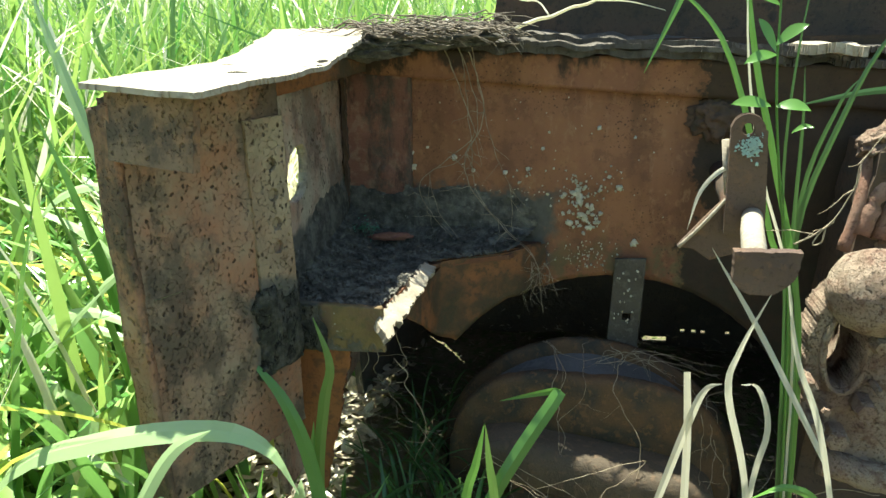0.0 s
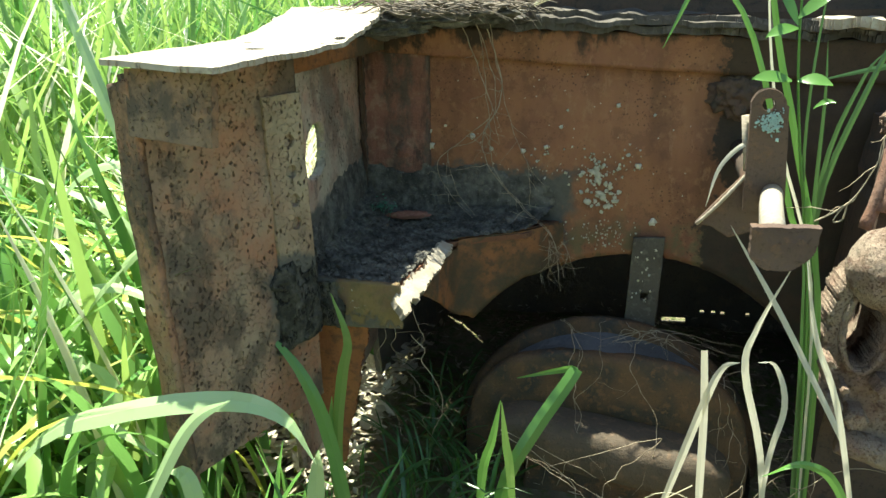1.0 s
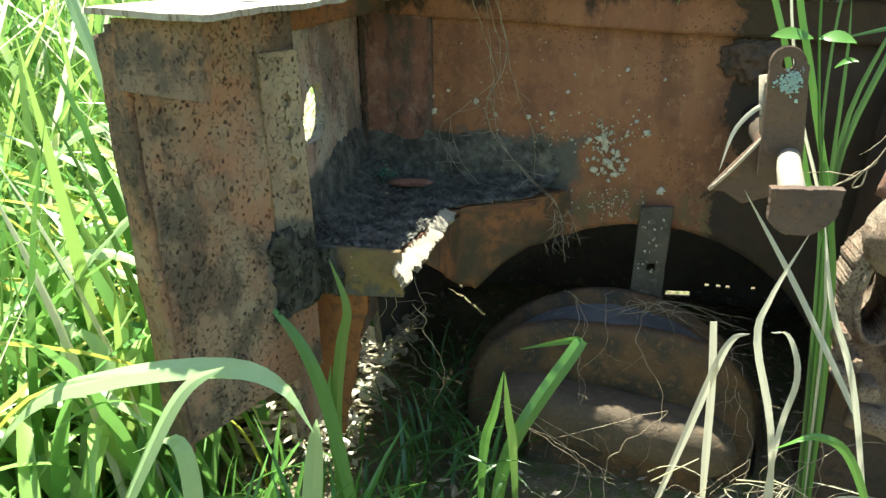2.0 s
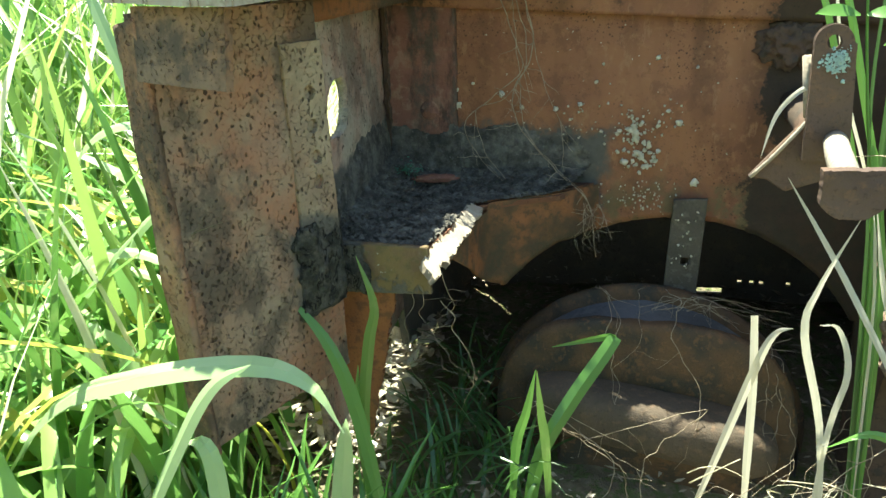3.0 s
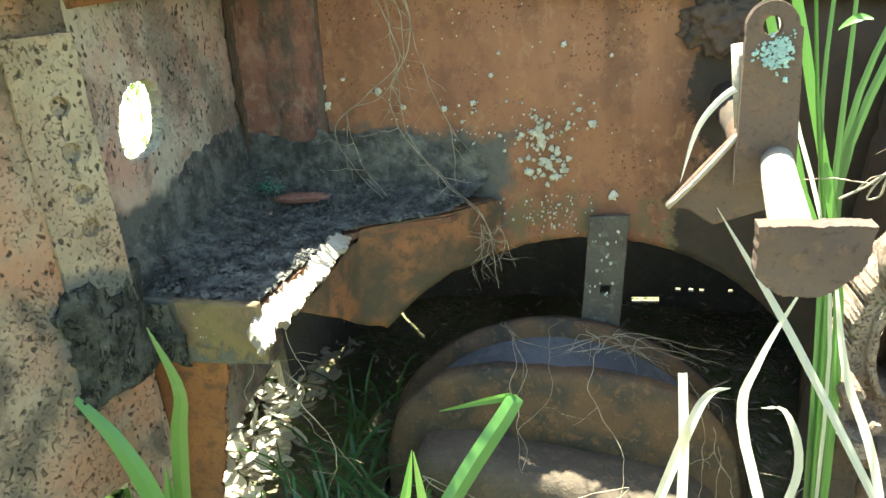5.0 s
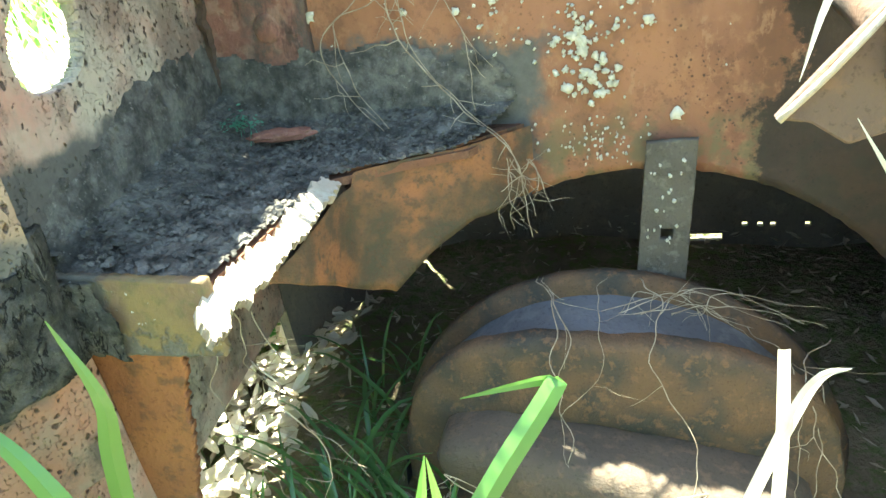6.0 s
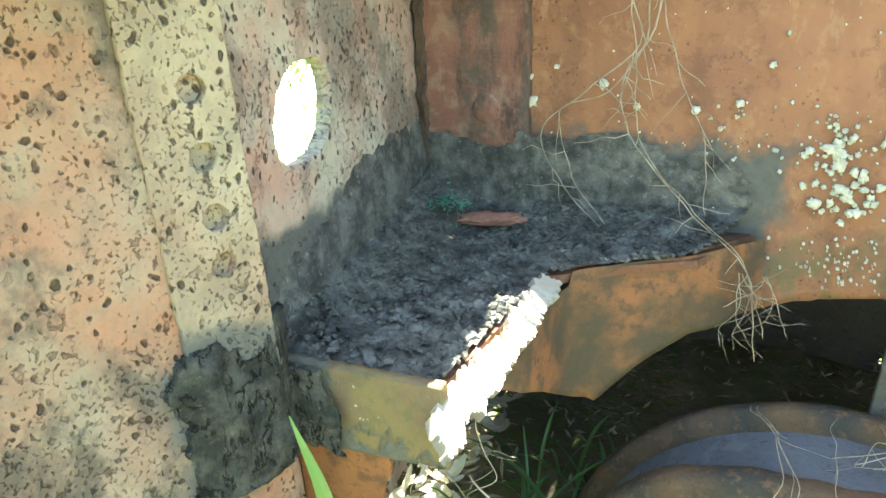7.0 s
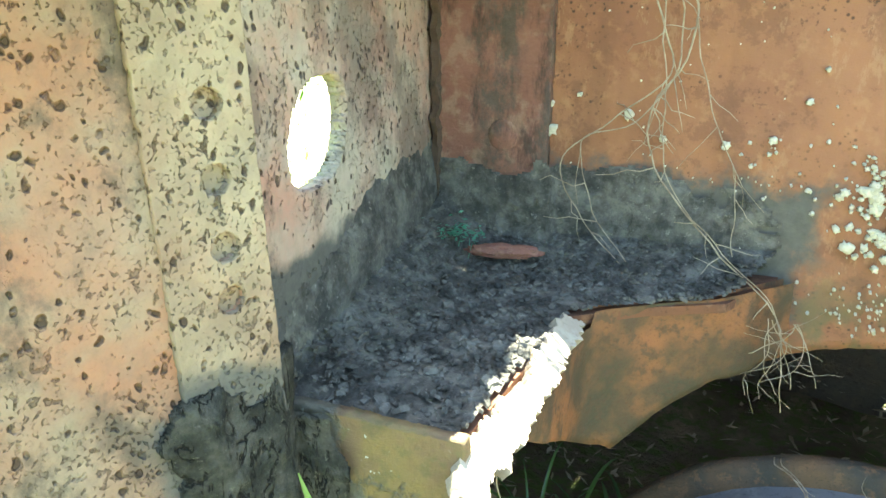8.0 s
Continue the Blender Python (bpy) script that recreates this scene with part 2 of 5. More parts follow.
def bar_material():
    """Ochre paint, muddy at one end and below, with moss and sunlit flecks painted pale."""
    k = Tree("mossy_bar")
    c = k.mix(k.ramp(k.noise(14, 5), 0.38, 0.62), (0.235, 0.17, 0.072), (0.195, 0.13, 0.075))
    c = k.mix(k.math("MULTIPLY", k.ramp(k.noise(45, 6, 0.7), 0.50, 0.62), 0.7), c, (0.15, 0.13, 0.06))
    wob = k.math("MULTIPLY", k.math("SUBTRACT", k.noise(22, 6, 0.65), 0.5), 0.14)
    mud = k.math("MAXIMUM", k.ramp(k.math("ADD", k.axis(0), wob), -0.118, -0.135), k.ramp(k.math("ADD", k.axis(2), wob), 0.462, 0.448))
    c = k.mix(k.math("MULTIPLY", mud, 0.9), c, k.mix(k.noise(70, 5, 0.7), (0.07, 0.07, 0.05), (0.20, 0.185, 0.145)))
    # Pale spots painted in for sun grazing the bar.
    sun_fleck = k.math("MULTIPLY", k.ramp(k.noise(95, 4, 0.6), 0.64, 0.68), k.ramp(k.noise(18, 3), 0.48, 0.60))
    c = k.mix(sun_fleck, c, (0.62, 0.62, 0.54))
    k.bump(k.math("ADD", k.noise(60, 6, 0.7), k.math("MULTIPLY", mud, 0.6)), 0.9, 0.006)
    return k.done(c, 0.88)


M_WALL = wall_material()
M_PLATE = pitted_material("pitted_plate", (0.32, 0.225, 0.155), (0.35, 0.17, 0.10), (0.31, 0.265, 0.185), 0.60, 0.0, 0.9)
M_STRIP = pitted_material("pitted_strip", (0.37, 0.295, 0.195), (0.35, 0.25, 0.165), (0.34, 0.21, 0.135), 0.625, 3.0, 0.9, 0.3)
M_ANGLE = pitted_material("pitted_angle", (0.25, 0.17, 0.11), (0.31, 0.16, 0.08), (0.23, 0.16, 0.105), 0, 5.0, 0.4)
M_FLANGE = pitted_material("pitted_flange", (0.36, 0.19, 0.11), (0.33, 0.17, 0.095), (0.36, 0.27, 0.18), 0, 9.0, 0.4)
M_SIDE = pitted_material("pitted_side", (0.47, 0.40, 0.305), (0.46, 0.25, 0.18), (0.44, 0.38, 0.29), 0.66, 7.0, 0.85, 0.6)
M_COLUMN = column_material()
# Pale steel: real weathering, also used where an edge should read as sunlit.
M_TOP = rust_material("weathered_and_sunlit", (0.42, 0.36, 0.28), (0.35, 0.29, 0.22), (0.46, 0.42, 0.34))
M_RUST = rust_material("brown_rust", (0.17, 0.075, 0.04), (0.11, 0.055, 0.035), (0.22, 0.12, 0.07))
M_DARKRUST = rust_material("dark_rust", (0.075, 0.055, 0.040), (0.115, 0.068, 0.045), (0.05, 0.043, 0.034))
# Paler than the dark rust, so the closed cavity bounces more light.
M_INNER = rust_material("pale_inside", (0.17, 0.14, 0.105), (0.13, 0.11, 0.085), (0.20, 0.155, 0.11))
M_LAYER = rust_material("layered_rust", (0.10, 0.085, 0.07), (0.06, 0.052, 0.045), (0.16, 0.14, 0.12))
M_BAR = bar_material()
M_GUSSET = rust_material("orange_gusset", (0.27, 0.115, 0.048), (0.075, 0.060, 0.036), (0.10, 0.062, 0.036), 2.2)
M_UNDER = rust_material("orange_panel", (0.33, 0.14, 0.055), (0.27, 0.11, 0.045), (0.16, 0.085, 0.045), 1.4)
M_WHEEL = rust_material("wheel_rust", (0.135, 0.080, 0.042), (0.058, 0.050, 0.038), (0.18, 0.10, 0.05), 2.4)
M_STRAP = rust_material("strap_rust", (0.115, 0.098, 0.075), (0.075, 0.063, 0.05), (0.17, 0.15, 0.115), 2.0)
M_FLAKE = rust_material("red_flake", (0.27, 0.12, 0.085), (0.22, 0.10, 0.07), (0.32, 0.17, 0.12), 3.0)
# Dust grey, with reflected sky put in as a slight blue tint.
M_DRUM = rust_material("drum_dust_sky_tint", (0.13, 0.13, 0.14), (0.10, 0.10, 0.105), (0.16, 0.155, 0.155))
M_CAST = cast_material()
M_LEVER = rust_material("lever_rust", (0.13, 0.085, 0.06), (0.09, 0.06, 0.05), (0.17, 0.10, 0.06), 1.5)
M_SOIL = soil_material()
M_EARTH = ground_material()
M_GRASS = leaf_material("grass_leaf", (0.09, 0.24, 0.05), (0.40, 0.54, 0.14), (0.48, 0.54, 0.22), 0.45)
M_BLADE = leaf_material("blade_leaf", (0.13, 0.30, 0.06), (0.18, 0.36, 0.075), (0.2, 0.33, 0.09), 0.4)
# Blade green darkened, so the shade on stems and weeds is in the colour.
M_SHADED = leaf_material("shaded_blade", (0.07, 0.16, 0.045), (0.11, 0.21, 0.06), (0.12, 0.2, 0.06), 0.35)
M_STRAW = leaf_material("straw_leaf", (0.86, 0.83, 0.68), (0.76, 0.71, 0.52), (0.6, 0.52, 0.33), 0.5)
M_LITTER = leaf_material("dead_leaf", (0.42, 0.37, 0.27), (0.24, 0.18, 0.11), (0.14, 0.10, 0.06), 0.15)


# ---- mesh helpers ----
def part(name, bm, material, parent=None, label="", smooth=False):
    """Links a bmesh as one mesh object, under a thing or a part."""
    me = bpy.data.meshes.new(name)
    bm.to_mesh(me)
    bm.free()
    if smooth:
        for p in me.polygons:
            p.use_smooth = True
    me.materials.append(material)
    ob = new(name, me)
    if parent:
        ob.parent = parent
    if label:
        tagged(ob, label)
    return ob


def rough_up(bm, amount, scale, seed=0.0):
    bm.normal_update()
    moves = []
    for v in bm.verts:
        p = v.co * scale + Vector((seed, seed, seed))
        moves.append(v.normal * amount * (noise.noise(p) + 0.5 * noise.noise(p * 2.3)))
    for v, d in zip(bm.verts, moves):
        v.co += d


def slab(corners, thick, cells=(1, 1), wobble=0.0, scale=12.0, bevel=0.0, holes=(), edge=0.0):
    """A plate between four corners (p00, p10, p11, p01), thick against its normal; cells may be left out as holes, outline may be worn."""
    a, b, c, d = [Vector(p) for p in corners]
    nu, nv = cells
    n = (b - a).cross(d - a).normalized()
    bm = bmesh.new()
    grid = []
    for j in range(nv + 1):
        row = []
        for i in range(nu + 1):
            u, v = i / nu, j / nv
            p = a * (1 - u) * (1 - v) + b * u * (1 - v) + c * u * v + d * (1 - u) * v
            if wobble:
                p = p + n * wobble * noise.noise(p * scale)
            if edge and (i in (0, nu) or j in (0, nv)):
                q = p * 60
                side = (b - a).normalized() * (1 if i == 0 else -1 if i == nu else 0)
                up = (d - a).normalized() * (1 if j == 0 else -1 if j == nv else 0)
                p = p + (side + up) * edge * abs(noise.noise(q) + 0.6 * noise.noise(q * 2.7))
            row.append((bm.verts.new(p), bm.verts.new(p - n * thick)))
        grid.append(row)
    out = set()
    for j in range(nv):
        for i in range(nu):
            if any(h((i + 0.5) / nu, (j + 0.5) / nv) for h in holes):
                out.add((i, j))
    for j in range(nv):
        for i in range(nu):
            if (i, j) in out:
                continue
            q = [grid[j][i], grid[j][i + 1], grid[j + 1][i + 1], grid[j + 1][i]]
            bm.faces.new([w[0] for w in q])
            bm.faces.new([w[1] for w in reversed(q)])
            for (di, dj), (s, e) in (((0, -1), (0, 1)), ((1, 0), (1, 2)), ((0, 1), (2, 3)), ((-1, 0), (3, 0))):
                o = (i + di, j + dj)
                if o in out or not (0 <= o[0] < nu and 0 <= o[1] < nv):
                    bm.faces.new([q[e][0], q[s][0], q[s][1], q[e][1]])
    loose = [v for v in bm.verts if not v.link_faces]
    bmesh.ops.delete(bm, geom=loose, context="VERTS")
    if bevel:
        bmesh.ops.bevel(bm, geom=[e for e in bm.edges if e.calc_face_angle(0) > 1.0], offset=bevel, segments=1, affect="EDGES")
    return bm


def ragged(lu, lv, a, freq=55.0, sides="uUvV"):
    """A worn outline for a plate lu x lv metres: cells near its border are eaten away up to a metres deep."""
    def bite(t, row):
        return a * (0.1 + 0.9 * abs(noise.noise((t * freq, row, 1.7))) + 0.6 * abs(noise.noise((t * freq * 2.9, row, 4.1))) + 0.35 * abs(noise.noise((t * freq * 7.3, row, 8.3))))

    def gone(u, v):
        x, y = u * lu, v * lv
        return ("u" in sides and x < bite(y, 0.5) or "U" in sides and lu - x < bite(y, 3.5) or "v" in sides and y < bite(x, 6.5) or "V" in sides and lv - y < bite(x, 9.5))
    return gone


def outline_plate(points, axis_out, thick, wobble=0.0):
    """A plate from a closed outline of points in space, extruded along axis_out."""
    bm = bmesh.new()
    f = bm.faces.new([bm.verts.new(p) for p in points])
    r = bmesh.ops.extrude_face_region(bm, geom=[f])
    for v in r["geom"]:
        if isinstance(v, bmesh.types.BMVert):
            v.co += Vector(axis_out) * thick
    bmesh.ops.recalc_face_normals(bm, faces=bm.faces)
    return bm


def lathe(profile, centre, axis="y", steps=64, a0=0.0, a1=360.0):
    """Turns a profile of (radius, along) about an axis through centre."""
    bm = bmesh.new()
    rings = []
    full = a1 - a0 >= 360
    count = steps if full else steps + 1
    for s in range(count):
        a = radians(a0 + (a1 - a0) * s / steps)
        ring = []
        for r, h in profile:
            if axis == "y":
                p = Vector((r * math.cos(a), h, r * math.sin(a)))
            elif axis == "z":
                p = Vector((r * math.cos(a), r * math.sin(a), h))
            else:
                p = Vector((h, r * math.cos(a), r * math.sin(a)))
            ring.append(bm.verts.new(p + Vector(centre)))
        rings.append(ring)
    for s in range(steps):
        q, w = rings[s], rings[(s + 1) % count]
        for i in range(len(profile) - 1):
            bm.faces.new([q[i], q[i + 1], w[i + 1], w[i]])
    bmesh.ops.recalc_face_normals(bm, faces=bm.faces)
    return bm


def rod(points, radius, sides=8, taper=1.0, bm=None):
    """A tube along points, closed at its ends."""
    bm = bm or bmesh.new()
    pts = [Vector(p) for p in points]
    rings = []
    for i, p in enumerate(pts):
        d = (pts[min(i + 1, len(pts) - 1)] - pts[max(i - 1, 0)]).normalized()
        side = d.cross(Vector((0.3, 0.2, 0.93)))
        if side.length < 1e-3:
            side = d.cross(Vector((1, 0, 0)))
        side.normalize()
        up = d.cross(side)
        r = radius * (1 + (taper - 1) * i / max(1, len(pts) - 1))
        rings.append([bm.verts.new(p + (side * math.cos(2 * math.pi * k / sides) + up * math.sin(2 * math.pi * k / sides)) * r) for k in range(sides)])
    for q, w in zip(rings, rings[1:]):
        for k in range(sides):
            bm.faces.new([q[k], q[(k + 1) % sides], w[(k + 1) % sides], w[k]])
    bm.faces.new(list(reversed(rings[0])))
    bm.faces.new(rings[-1])
    return bm


def curve_through(points, n):
    """n + 1 points along a smooth curve through the given ones."""
    pts = [Vector(p) for p in points]
    ext = [pts[0] * 2 - pts[1], *pts, pts[-1] * 2 - pts[-2]]
    out = []
    for i in range(n + 1):
        s = i / n * (len(pts) - 1)
        k = min(int(s), len(pts) - 2)
        t = s - k
        a, b, c, d = ext[k:k + 4]
        out.append(0.5 * (2 * b + (c - a) * t + (2 * a - 5 * b + 4 * c - d) * t * t + (3 * b - a - 3 * c + d) * t ** 3))
    return out


def blade_into(bm, pts, width, side, fold=0.25, tip=0.06, base=0.55):
    """A grass blade along pts: a ribbon with a midrib fold, narrow at base and tip."""
    rows = []
    n = len(pts) - 1
    for i, p in enumerate(pts):
        s = i / n
        w = width * (base + (1 - base) * min(1, s * 3)) * (1 - max(0, (s - 0.45) / 0.55) ** 1.8 * (1 - tip))
        d = (pts[min(i + 1, n)] - pts[max(i - 1, 0)]).normalized()
        sd = (side - d * side.dot(d)).normalized()
        up = d.cross(sd)
        rows.append([bm.verts.new(p - sd * w / 2), bm.verts.new(p + up * w * fold * -0.5), bm.verts.new(p + sd * w / 2)])
    for q, w in zip(rows, rows[1:]):
        bm.faces.new([q[0], q[1], w[1], w[0]])
        bm.faces.new([q[1], q[2], w[2], w[1]])


def lumps(bm, centre, size, seg=10, seed=0.0, rough=0.12, flat=1.0, turn=None):
    """A lumpy rounded body."""
    r = bmesh.ops.create_icosphere(bm, subdivisions=5 if seg > 8 else 2, radius=1.0)
    for v in r["verts"]:
        k = 1 + rough * (noise.noise(v.co * 2.5 + Vector((seed, 0, seed))) + 0.5 * noise.noise(v.co * 6 + Vector((0, seed, 0))) + 0.22 * noise.noise(v.co * 17) + 0.1 * noise.noise(v.co * 40))
        p = Vector((v.co.x * size[0], v.co.y * size[1], v.co.z * size[2])) * k
        if turn:
            p = turn @ p
        v.co = p + Vector(centre)


# ---- ground ----
def ground():
    bm = bmesh.new()
    steps = [-400, -60, -15, -6] + [-3 + 0.15 * i for i in range(54)] + [6, 10, 25, 80, 400]
    rows = []
    for y in steps:
        rows.append([bm.verts.new((x, y + 1.0, GROUND + (0.06 * noise.noise((x * 2, y * 2, 0)) + 0.03 * noise.noise((x * 7, y * 7, 3)) if abs(x) < 8 and abs(y) < 8 else 0))) for x in steps])
    for a, b in zip(rows, rows[1:]):
        for i in range(len(steps) - 1):
            bm.faces.new([a[i], a[i + 1], b[i + 1], b[i]])
    return tagged(part("ground", bm, M_EARTH, smooth=True), "brown earth with dry grass litter under the wreck", "ground", kind="structure")


ground()

# ---- the wrecked machine ----
wreck = tagged(new("wrecked_machine"), "rusted orange steel frame of an abandoned tracked machine in tall grass", "machine wreck")
wreck.location = (0.0, 0.0, 0.0)
ARCH_C, ARCH_R = (0.45, -0.015), 0.45


def back_wall():
    """The orange wall with a round arch cut in its lower edge."""
    x0, x1, z0, z1, y = -0.26, 1.6, 0.20, 1.0, 1.68
    bm = bmesh.new()
    nx, nz = 150, 36
    cols = []
    for i in range(nx + 1):
        x = x0 + (x1 - x0) * i / nx
        dx = x - ARCH_C[0]
        low = 0.45 if x < 0.25 else z0
        if x >= 0.25 and abs(dx) < ARCH_R:
            low = max(z0, ARCH_C[1] + math.sqrt(ARCH_R ** 2 - dx * dx))
        if x > 0.86:
            low = -0.08
        col = []
        for j in range(nz + 1):
            z = low + (z1 - low) * j / nz
            w = 0.006 * noise.noise((x * 5, z * 5, 0)) + 0.002 * noise.noise((x * 22, z * 22, 4))
            if j == 0:
                z += 0.003 * noise.noise((x * 70, 0, 0))
            col.append((bm.verts.new((x, y + w, z)), bm.verts.new((x, y + 0.018 + w, z))))
        cols.append(col)
    for a, b in zip(cols, cols[1:]):
        for j in range(nz):
            bm.faces.new([a[j][0], b[j][0], b[j + 1][0], a[j + 1][0]])
            bm.faces.new([a[j + 1][1], b[j + 1][1], b[j][1], a[j][1]])
        bm.faces.new([a[0][1], b[0][1], b[0][0], a[0][0]])
    return part("back_wall", bm, M_WALL, wreck, "faded orange painted steel wall, rusty, with an arched cut-out", True)


back_wall()

# side plate, in front: pitted, turned towards the open side
PA, PB = Vector((-0.262, 0.815, 0)), Vector((-0.155, 1.115, 0))
U = (PB - PA).normalized()
N = Vector((U.y, -U.x, 0))


def on_plate(s, z, out=0.0):
    """A point on the side plate: s metres along it, z up, out proud of it."""
    p = PA + U * s + N * out
    return Vector((p.x, p.y, z))


LEN = (PB - PA).length
part("edge_flange", slab([(-0.298, 0.818, 0.30), (-0.254, 0.806, 0.29), (-0.254, 0.806, 0.955), (-0.300, 0.818, 0.945)], 0.012, (6, 80), 0.005, 14, edge=0.003), M_FLANGE, wreck, smooth=True)


def hole_at(us, vs, ru, rv):
    return lambda u, v: any(((u - a) / ru) ** 2 + ((v - b) / rv) ** 2 < 1 for a, b in zip(us, vs))


S0, S1 = LEN - 0.085, LEN + 0.002
BOLTS = (0.82, 0.765, 0.713, 0.670, 0.54)
part("side_plate", slab([on_plate(0, 0.30), on_plate(LEN, 0.30), on_plate(LEN, 0.96), on_plate(0, 0.96)], 0.02, (150, 320), 0.004, 9,
     holes=[hole_at([(LEN - 0.035) / LEN] * 4, [(z - 0.30) / 0.66 for z in BOLTS[:4]], 0.0115 / LEN, 0.0115 / 0.66)], edge=0.003), M_PLATE, wreck,
     "pitted rusty steel plate with faded pale and orange paint", True)
part("bolt_strip", slab([on_plate(S0, 0.44, 0.007), on_plate(S1, 0.44, 0.007), on_plate(S1, 0.90, 0.007), on_plate(S0, 0.90, 0.007)], 0.012, (64, 320), 0.002, 20,
     holes=[hole_at([0.58] * 5, [(z - 0.44) / 0.46 for z in BOLTS], 0.0118 / 0.087, 0.0118 / 0.46)], edge=0.0015), M_STRIP, wreck, "pale pitted steel strip with a row of empty bolt holes", True)



def hole_floor(s, z):
    """Rust and dirt choking a bolt hole a little below the surface."""
    ring = [on_plate(s + 0.0135 * math.cos(a), z + 0.0135 * math.sin(a), -0.002) for a in [2 * math.pi * i / 16 for i in range(16)]]
    return outline_plate(ring, -N, 0.006)


for bz in BOLTS[:4]:
    part("bolt_hole_rust", hole_floor(LEN - 0.0355, bz), M_STRIP, wreck)

# side wall behind it, with the long slot
SW0, SW1 = Vector((-0.19, 1.08, 0)), Vector((-0.252, 1.69, 0))


SIDE_LOW = 0.14


def slot(u, v):
    y, z = 1.08 + u * 0.61, SIDE_LOW + v * (0.98 - SIDE_LOW)
    t = (z - 0.703) / 0.110
    cy = 1.284 + 0.03 * t
    return abs(t - 0.5) < 0.5 and abs(y - cy + 0.004 * noise.noise((z * 90, y * 40, 0))) < 0.066 * math.sqrt(max(0.0, 1 - (2 * t - 1) ** 2)) ** 0.7


part("side_wall", slab([(SW0.x, SW0.y, SIDE_LOW), (SW1.x, SW1.y, SIDE_LOW), (SW1.x, SW1.y, 0.98), (SW0.x, SW0.y, 0.98)], 0.020, (230, 290), 0.004, 8, holes=[slot]), M_SIDE, wreck,
     "pitted steel side wall with a long slotted hole, soil-stained", True)

# top rail under the top plate, and the angle piece on the front
part("top_rail", slab([on_plate(0.02, 0.905, 0.02), (-0.155, 1.60, 0.94), (-0.155, 1.60, 0.98), on_plate(0.02, 0.952, 0.02)], 0.03, (60, 4), 0.003, 20, edge=0.002), M_GUSSET, wreck, smooth=True)
part("angle_piece", slab([(-0.262, 0.802, 0.876), (-0.124, 0.786, 0.864), (-0.118, 0.80, 0.962), (-0.258, 0.81, 0.968)], 0.014, (16, 12), 0.002, 20, 0.0, edge=0.0015), M_ANGLE, wreck, "brown rusted angle piece under the top plate")


def top_plate():
    """Sunlit cover plate, bent up a little at its far end, with a worn outline and small holes."""
    bm = bmesh.new()
    nu, nv = 70, 250
    rows = []
    for j in range(nv + 1):
        t = j / nv
        y = 0.755 + t * 0.76
        right = -0.088 + 0.012 * math.sin(t * 5) - (0.02 * max(0, t - 0.9) * 10)
        left = -0.295 - 0.05 * t
        z = 0.97 + 0.015 * t + 0.055 * max(0, (t - 0.55) / 0.45) ** 1.6
        row = []
        for i in range(nu + 1):
            u = i / nu
            x = left + (right - left) * u
            yy = y + 0.04 * (1 - u) * (1 - t)
            if i in (0, nu) or j in (0, nv):
                e = abs(noise.noise((x * 50, y * 50, 1)) + 0.5 * noise.noise((x * 130, y * 130, 2))) * 0.0008
                x += e if i == 0 else -e if i == nu else 0
                yy += e if j == 0 else -e if j == nv else 0
            w = 0.004 * noise.noise((x * 9, yy * 9, 0)) + 0.012 * (1 - u) * (0.3 + 0.7 * (1 - t))
            row.append((bm.verts.new((x, yy, z + w)), bm.verts.new((x, yy, z + w - 0.008))))
        rows.append(row)
    gone = set()
    worn = ragged(0.21, 0.76, 0.011, 14)
    for j in range(nv):
        for i in range(nu):
            u, t = (i + 0.5) / nu, (j + 0.5) / nv
            if worn(u, t):
                gone.add((i, j))
            for a, b, ra, rb in ((0.6, 0.33, 0.08, 0.018), (0.9, 0.62, 0.045, 0.02), (0.85, 0.53, 0.03, 0.012), (0.25, 0.5, 0.05, 0.012), (0.93, 0.57, 0.03, 0.01)):
                if ((u - a) / ra) ** 2 + ((t - b) / rb) ** 2 < 1:
                    gone.add((i, j))
    for j in range(nv):
        for i in range(nu):
            if (i, j) in gone:
                continue
            q = [rows[j][i], rows[j][i + 1], rows[j + 1][i + 1], rows[j + 1][i]]
            bm.faces.new([w[0] for w in q])
            bm.faces.new([w[1] for w in reversed(q)])
            for (di, dj), (s, e) in (((0, -1), (0, 1)), ((1, 0), (1, 2)), ((0, 1), (2, 3)), ((-1, 0), (3, 0))):
                o = (i + di, j + dj)
                if o in gone or not (0 <= o[0] < nu and 0 <= o[1] < nv):
                    bm.faces.new([q[e][0], q[s][0], q[s][1], q[e][1]])
    return part("top_plate", bm, M_TOP, wreck, "sun-bleached weathered steel cover plate with worn edges")


top_plate()

# upright in the corner
part("corner_upright", slab([(-0.245, 1.655, 0.53), (-0.075, 1.655, 0.53), (-0.062, 1.66, 1.0), (-0.235, 1.66, 1.0)], 0.03, (30, 60), 0.006, 12, edge=0.003), M_COLUMN, wreck, "red-primed corner upright, streaked black", True)
for bx, bz in ((-0.135, 0.69),):
    b = lathe([(0.0, -0.0035), (0.019, -0.0035), (0.022, -0.001), (0.024, 0.003)], (bx, 1.656, bz), steps=16)
    part("bolt_head", b, M_COLUMN, wreck, smooth=True)

part("corner_seam", slab([(-0.248, 1.645, 0.56), (-0.234, 1.643, 0.56), (-0.228, 1.650, 1.0), (-0.241, 1.652, 1.0)], 0.02, (8, 90), 0.010, 40, edge=0.006), M_DARKRUST, wreck)

